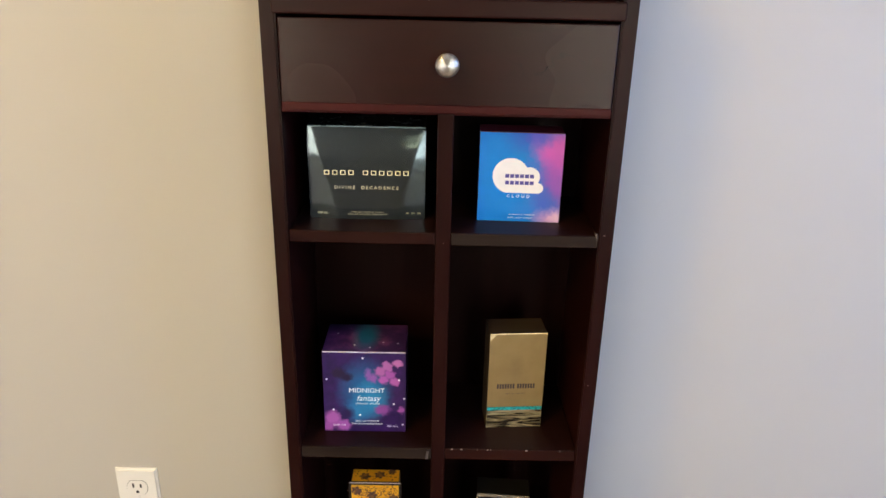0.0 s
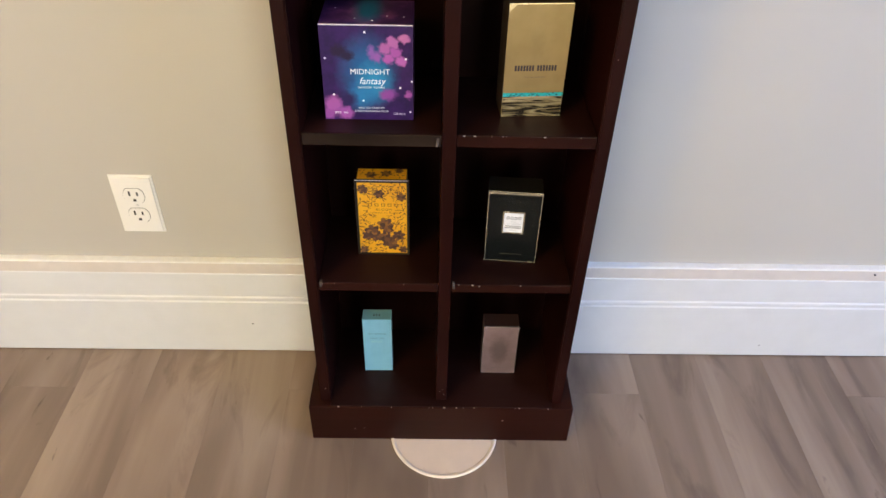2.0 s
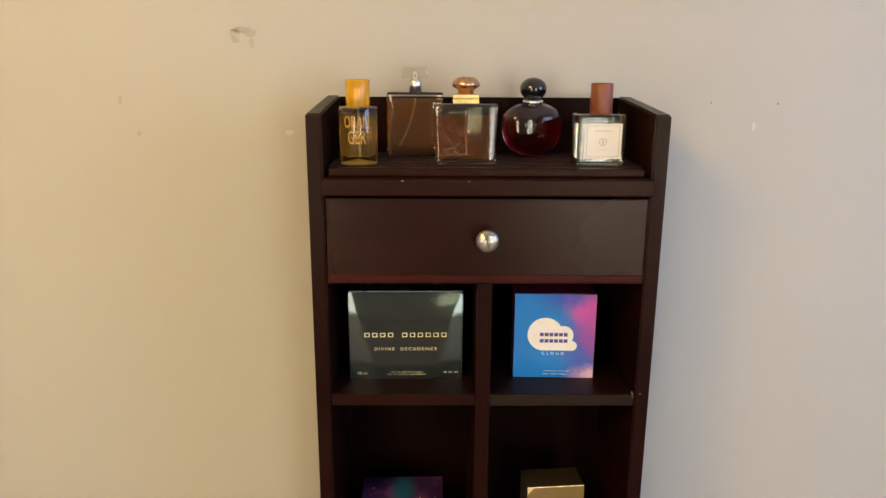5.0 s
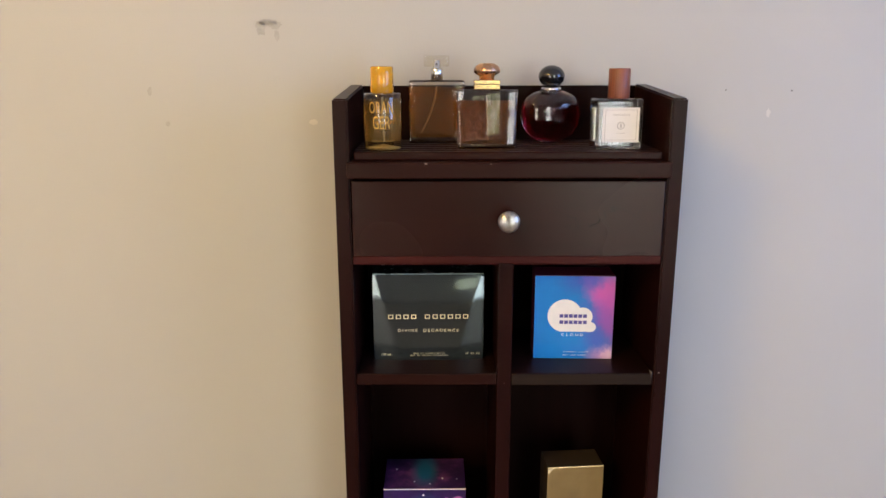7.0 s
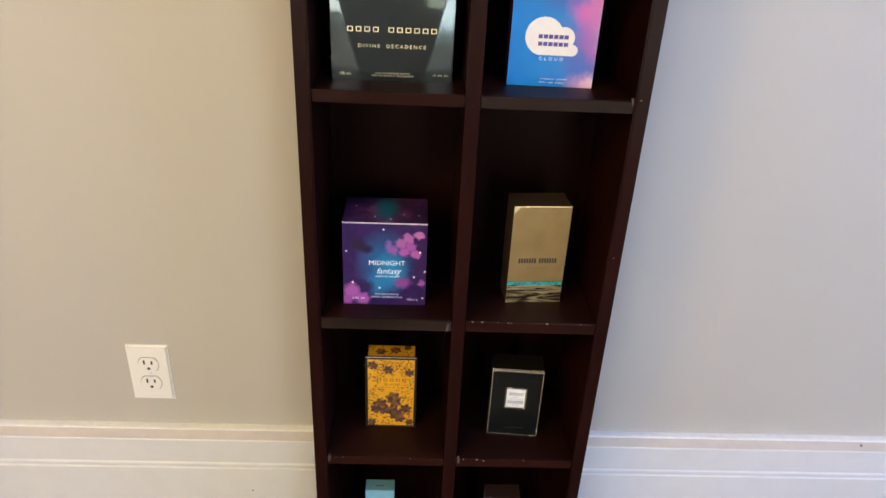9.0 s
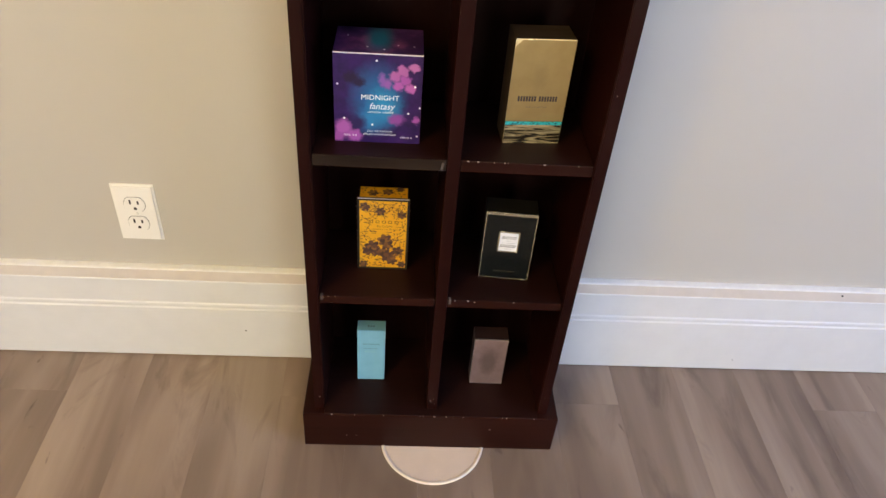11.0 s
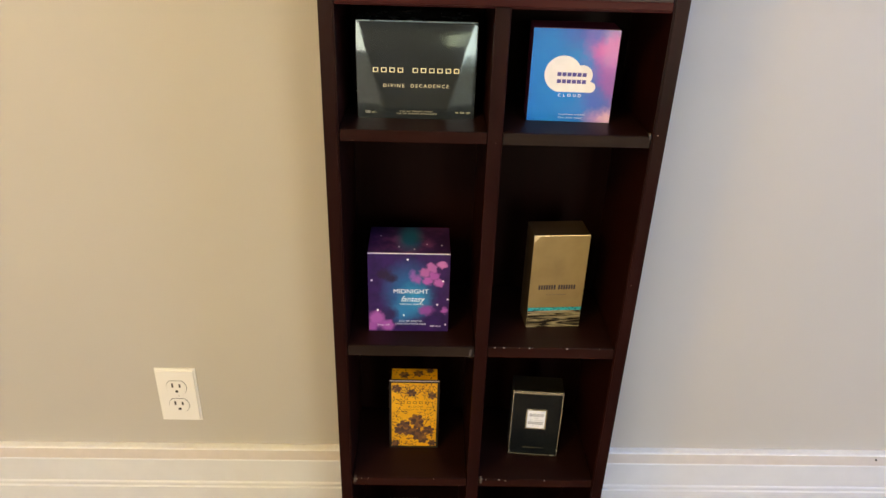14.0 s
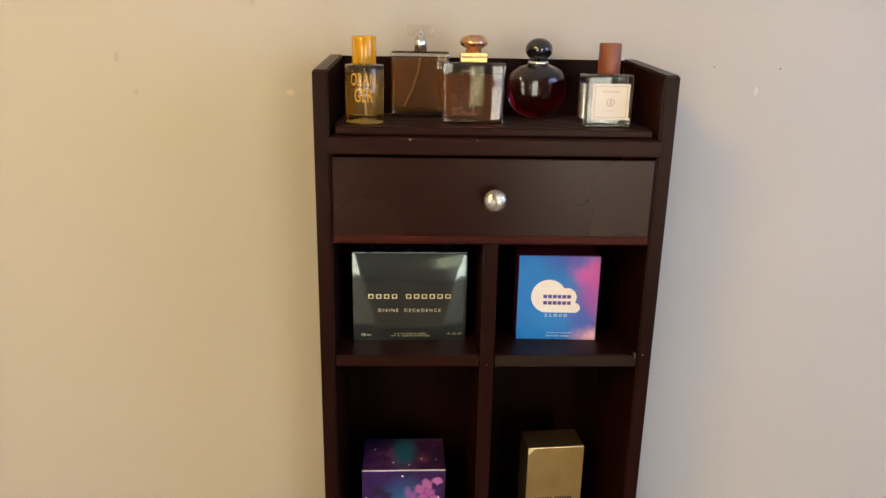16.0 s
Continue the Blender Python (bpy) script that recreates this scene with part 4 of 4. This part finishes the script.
def slab(w, d, h, r, flare=0.0, z0=0.0, shoulder=0.004):
    """A rounded rectangular bottle body; flare widens it towards the top."""
    def outline(z):
        t = (z - z0) / h
        s = 1 + flare * (t - 1)
        e = 0.0
        if z - z0 < 0.002:
            e = 0.0012 * (1 - (z - z0) / 0.002) ** 2
        if z0 + h - z < shoulder:
            e = shoulder * 0.7 * (1 - math.sqrt(max(0.0, 1 - (1 - (z0 + h - z) / shoulder) ** 2)))
        a, b = w * s / 2 - e, d / 2 - e
        pts = []
        for cx, cy, q in ((a - r, b - r, 0), (-a + r, b - r, 90), (-a + r, -b + r, 180), (a - r, -b + r, 270)):
            for i in range(7):
                t2 = radians(q + 15 * i)
                pts.append((cx + r * math.cos(t2), cy + r * math.sin(t2)))
        return pts
    levels = [z0, z0 + 0.0006, z0 + 0.0013, z0 + 0.002] + [z0 + h * k / 6 for k in range(1, 6)] + [z0 + h - shoulder * k for k in (1.0, 0.75, 0.5, 0.3, 0.15, 0.05, 0.0)]
    return loft(outline, levels)


def tube(points, r, n=10):
    """A thin bent tube through the points."""
    bm = bmesh.new()
    rings = []
    for i, p in enumerate(points):
        a, b = Vector(points[max(0, i - 1)]), Vector(points[min(len(points) - 1, i + 1)])
        q = (b - a).to_track_quat("Z", "Y").to_matrix()
        rings.append([bm.verts.new(Vector(p) + q @ Vector((r * math.cos(2 * math.pi * k / n), r * math.sin(2 * math.pi * k / n), 0))) for k in range(n)])
    for a, b in zip(rings, rings[1:]):
        for k in range(n):
            bm.faces.new((a[k], a[(k + 1) % n], b[(k + 1) % n], b[k]))
    bm.faces.new(rings[0]), bm.faces.new(rings[-1])
    for f in bm.faces:
        f.smooth = True
    return bm


CLEAR = glassy("clear_lucite", (0.93, 0.90, 0.84), 0.02, 1.06, 1.0, 0.35)
STEM = glassy("clear_tube", (0.9, 0.85, 0.78), 0.1, 1.05, 0.5, 0.0)


def orange_bottle():
    b = bottle("round clear perfume bottle with orange cap and amber lettering", -0.1480, -0.1600)
    part("glass", lathe([(0, 0.0), (0.0205, 0.0), (0.0222, 0.0015), (0.0222, 0.0635), (0.0212, 0.0655), (0.0140, 0.0662), (0, 0.0662)], 56), GLASS, b)
    part("perfume", lathe([(0, 0.0115), (0.010, 0.0105), (0.0190, 0.0125), (0.0200, 0.0150), (0.0200, 0.0575), (0, 0.0575)], 48), glassy("amber_perfume", (0.95, 0.66, 0.24), 0.0, 1.10, 0.89, 0.0), b, "amber perfume")
    part("thick_base", lathe([(0, 0.0010), (0.0195, 0.0010), (0.0205, 0.0030), (0.0100, 0.0060), (0, 0.0085)], 40), glassy("amber_base", (0.95, 0.66, 0.22), 0.05, 1.1, 0.5, 0.2), b)
    cap = part("cap", lathe([(0, 0.0662), (0.0134, 0.0662), (0.0138, 0.0670), (0.0138, 0.0950), (0.0130, 0.0965), (0, 0.0968)], 48), glassy("orange_lucite", (0.98, 0.50, 0.03), 0.05, 1.15, 0.62), b, "translucent orange cap")
    part("inner_collar", lathe([(0, 0.0665), (0.0070, 0.0665), (0.0070, 0.0900), (0, 0.0905)], 32), GOLD, cap)
    ink = paper("amber_ink", (0.88, 0.52, 0.10), 0.4, 0.1)
    for text, z, s in (("ORAN", 0.0490, 0.0195), ("GER", 0.0315, 0.0215)):
        ob = words(text, s, ink, b, 0.0, z, 0.0, wide=0.55)
        for v in ob.data.vertices:
            a = v.co.x / 0.0224
            v.co = Vector((0.0224 * math.sin(a), -0.0224 * math.cos(a), v.co.z))
    part("dip_tube", tube([(0, 0, 0.060), (0.0, 0, 0.035), (0.001, 0, 0.014)], 0.0009), STEM, b)


def tall_bottle():
    b = bottle("flat rectangular bottle of amber perfume with clear cap", -0.0835, -0.0800, -1.2)
    part("glass", slab(0.0715, 0.026, 0.0800, 0.0035), GLASS, b)
    part("perfume", slab(0.0665, 0.021, 0.0640, 0.0030, z0=0.0075, shoulder=0.001), glassy("rose_amber_perfume", (0.60, 0.27, 0.060), 0.0, 1.12, 0.80, 0.0), b, "rose amber perfume")
    part("dip_tube", tube([(0.0, 0, 0.072), (-0.003, 0, 0.055), (-0.008, -0.002, 0.038), (-0.014, -0.003, 0.024), (-0.020, -0.004, 0.013)], 0.0010), STEM, b)
    spray = part("spray_collar", lathe([(0, 0.079), (0.0080, 0.079), (0.0080, 0.0930), (0.0070, 0.0945), (0.0050, 0.0950), (0.0050, 0.1040), (0.0040, 0.1055), (0, 0.1055)], 36), CHROME, b, "chrome spray head")
    part("nozzle_hole", box(-0.0008, 0.0008, -0.0054, -0.0046, 0.0995, 0.1010), SLOT, spray)
    part("cap", slab(0.0330, 0.022, 0.0140, 0.0030, z0=0.0965, shoulder=0.002), CLEAR, b, "clear block cap")


def etched_bottle():
    b = bottle("clear etched bottle of amber perfume with gold mushroom cap", -0.0235, -0.1560, 0.3)
    part("glass", slab(0.0735, 0.030, 0.0695, 0.0040, 0.05), GLASS, b)
    part("perfume", slab(0.0655, 0.0225, 0.0510, 0.0030, 0.045, 0.0060, 0.001), glassy("brown_amber_perfume", (0.50, 0.19, 0.060), 0.0, 1.12, 0.82, 0.0), b, "amber perfume")
    part("collar", box(-0.0150, 0.0150, -0.0120, 0.0120, 0.0700, 0.0755, 0.0006), GOLD, b, "square gold collar")
    part("collar", box(-0.0150, 0.0150, -0.0112, 0.0112, 0.0757, 0.0805, 0.0006), GOLD, b)
    part("cap", lathe([(0, 0.0805), (0.0090, 0.0805), (0.0088, 0.0850), (0.0120, 0.0868), (0.0158, 0.0895), (0.0158, 0.0925), (0.0138, 0.0965), (0.0090, 0.0995), (0, 0.1005)], 48), ROSE, b, "rose gold mushroom cap")
    etch = paper("etched_line", (0.22, 0.12, 0.07), 0.5)
    rng = random.Random(9)
    for k in range(16):
        x, z, t = -0.024 + 0.034 * rng.random(), 0.014 + 0.036 * rng.random(), rng.random() * 6.3
        r = 0.004 + 0.005 * rng.random()
        pts = [(x + r * (1 - i / 14) * math.cos(t + i * 0.45), -0.0152, z + r * (1 - i / 14) * math.sin(t + i * 0.45)) for i in range(13)]
        part("etched_scroll", tube(pts, 0.00030, 5), etch, b)
    part("dip_tube", tube([(0, 0, 0.062), (0.0, 0, 0.035), (0.002, 0, 0.010)], 0.0009), STEM, b)


def round_bottle():
    b = bottle("round dark red perfume bottle with black ball cap", 0.0660, -0.0700, 14)

    def apple(r, d, h, z0):
        """A flattened apple: broad high shoulders, drawn in below to a small foot."""
        def outline(z):
            t = max(0.0, min(1.0, (z - z0) / h))
            k = (t - 0.58) / (0.42 if t > 0.58 else 0.58)
            s = max(0.36, (1 - min(1.0, abs(k)) ** 2.5) ** (1 / 2.2))
            return [(r * s * math.cos(2 * math.pi * i / 48), d * max(0.3, s) * math.sin(2 * math.pi * i / 48)) for i in range(48)]
        return loft(outline, [z0 + h * (1 - math.cos(math.pi * k / 26)) / 2 for k in range(27)])

    part("glass", apple(0.0405, 0.0235, 0.0670, 0.0), GLASS, b)
    part("perfume", apple(0.0345, 0.0180, 0.0570, 0.0040), glassy("wine_perfume", (0.22, 0.008, 0.016), 0.0, 1.12, 0.92, 0.0), b, "dark wine-red perfume")
    part("neck_ring", lathe([(0, 0.0650), (0.0118, 0.0650), (0.0132, 0.0668), (0.0132, 0.0688), (0.0115, 0.0705), (0, 0.0705)], 40), CHROME, b, "silver neck ring")
    part("cap", lathe([(0, 0.0703)] + [(0.0172 * math.sin(math.pi * k / 20), 0.0842 - 0.0142 * math.cos(math.pi * k / 20)) for k in range(3, 20)] + [(0, 0.0984)], 44), BLACK, b, "glossy black ball cap")


def label_bottle():
    b = bottle("square clear perfume bottle with white label and red-brown cap", 0.1320, -0.1570, 3)
    part("glass", slab(0.0555, 0.036, 0.0590, 0.0025, 0.02), GLASS, b)
    # partly diffuse and whitish, to stand for bright reflections in the glass
    part("perfume", slab(0.0480, 0.028, 0.0400, 0.0020, z0=0.0080, shoulder=0.001), glassy("whitened_perfume", (0.90, 0.90, 0.82), 0.0, 1.10, 0.75, 0.0), b, "nearly clear perfume")
    lab = part("label", box(-0.0210, 0.0230, -0.0190, -0.0183, 0.0085, 0.0490), paper("cream_label", (0.76, 0.70, 0.64), 0.55, vary=0.03), b, "cream paper label")
    line = paper("taupe_ink", (0.42, 0.36, 0.31), 0.5)
    for q in ((-0.0180, 0.0200, 0.0110, 0.0115), (-0.0180, 0.0200, 0.0460, 0.0465), (-0.0180, -0.0175, 0.0115, 0.0460), (0.0195, 0.0200, 0.0115, 0.0460)):
        rule(lab, *q, -0.0190, line, "border_line")
    bars([8], 0.0018, 0.0026, line, lab, 0.001, 0.0405, -0.0191)
    part("emblem", prism([(0.001 + 0.0045 * math.cos(i * 0.3142), 0.0280 + 0.0045 * math.sin(i * 0.3142)) for i in range(20)], -0.0192, -0.0190), line, lab)
    part("emblem_centre", prism([(0.001 + 0.0036 * math.cos(i * 0.3142), 0.0280 + 0.0036 * math.sin(i * 0.3142)) for i in range(20)], -0.0194, -0.0192), paper("cream_label", (0.76, 0.70, 0.64)), lab)
    rule(lab, 0.0002, 0.0018, 0.0258, 0.0302, -0.0194, line)
    bars([5], 0.0010, 0.0020, line, lab, 0.001, 0.0190, -0.0191)
    wood = Nodes("red_brown_wood")
    part("cap", moved(lathe([(0, 0.0590), (0.0122, 0.0590), (0.0127, 0.0600), (0.0127, 0.0925), (0.0120, 0.0938), (0, 0.0940)], 48), pose(0.002, 0, 0)),
         wood.set(Base_Color=wood.ramp(wood.noise(1.0, 6.0, 0.6, (300, 300, 12)), (0.3, (0.17, 0.045, 0.022)), (0.7, (0.27, 0.078, 0.038))), Roughness=0.42), b, "red-brown wooden cap")


orange_bottle(), tall_bottle(), etched_bottle(), round_bottle(), label_bottle()


# ---- floor planks ----
def planks():
    top = thing("floor", pose(0, 0, 0), "grey-brown wood-look plank floor", "floor", kind="structure")
    part("underlay", box(-2.14, 2.14, -3.54, 0.12, -0.5, -0.004), SLOT, top)
    w, length = 0.130, 1.22
    shared = {}
    for i in range(-16, 15):
        x0 = 0.240 + i * w
        start = (-0.113, -0.72, -0.41, -1.02)[i % 4]
        y = start + 2 * length
        while y > -3.4:
            a, b = max(y - length, -3.4), min(y, 0.0)
            if b - a > 0.01:
                key = round(b - a, 3)
                if key not in shared:
                    bm = box(0.00005, w - 0.00005, -(b - a) + 0.0001, -0.0001, -0.006, 0.0)
                    bmesh.ops.bevel(bm, geom=[e for e in bm.edges if all(v.co.z > -0.001 for v in e.verts)], offset=0.00015, segments=1, affect="EDGES")
                    me = bpy.data.meshes.new("plank")
                    bm.to_mesh(me)
                    bm.free()
                    me.materials.append(FLOORW)
                    shared[key] = me
                ob = new("plank", shared[key])
                ob.parent = top
                ob.matrix_basis = pose(x0, b, 0)
            y -= length


planks()
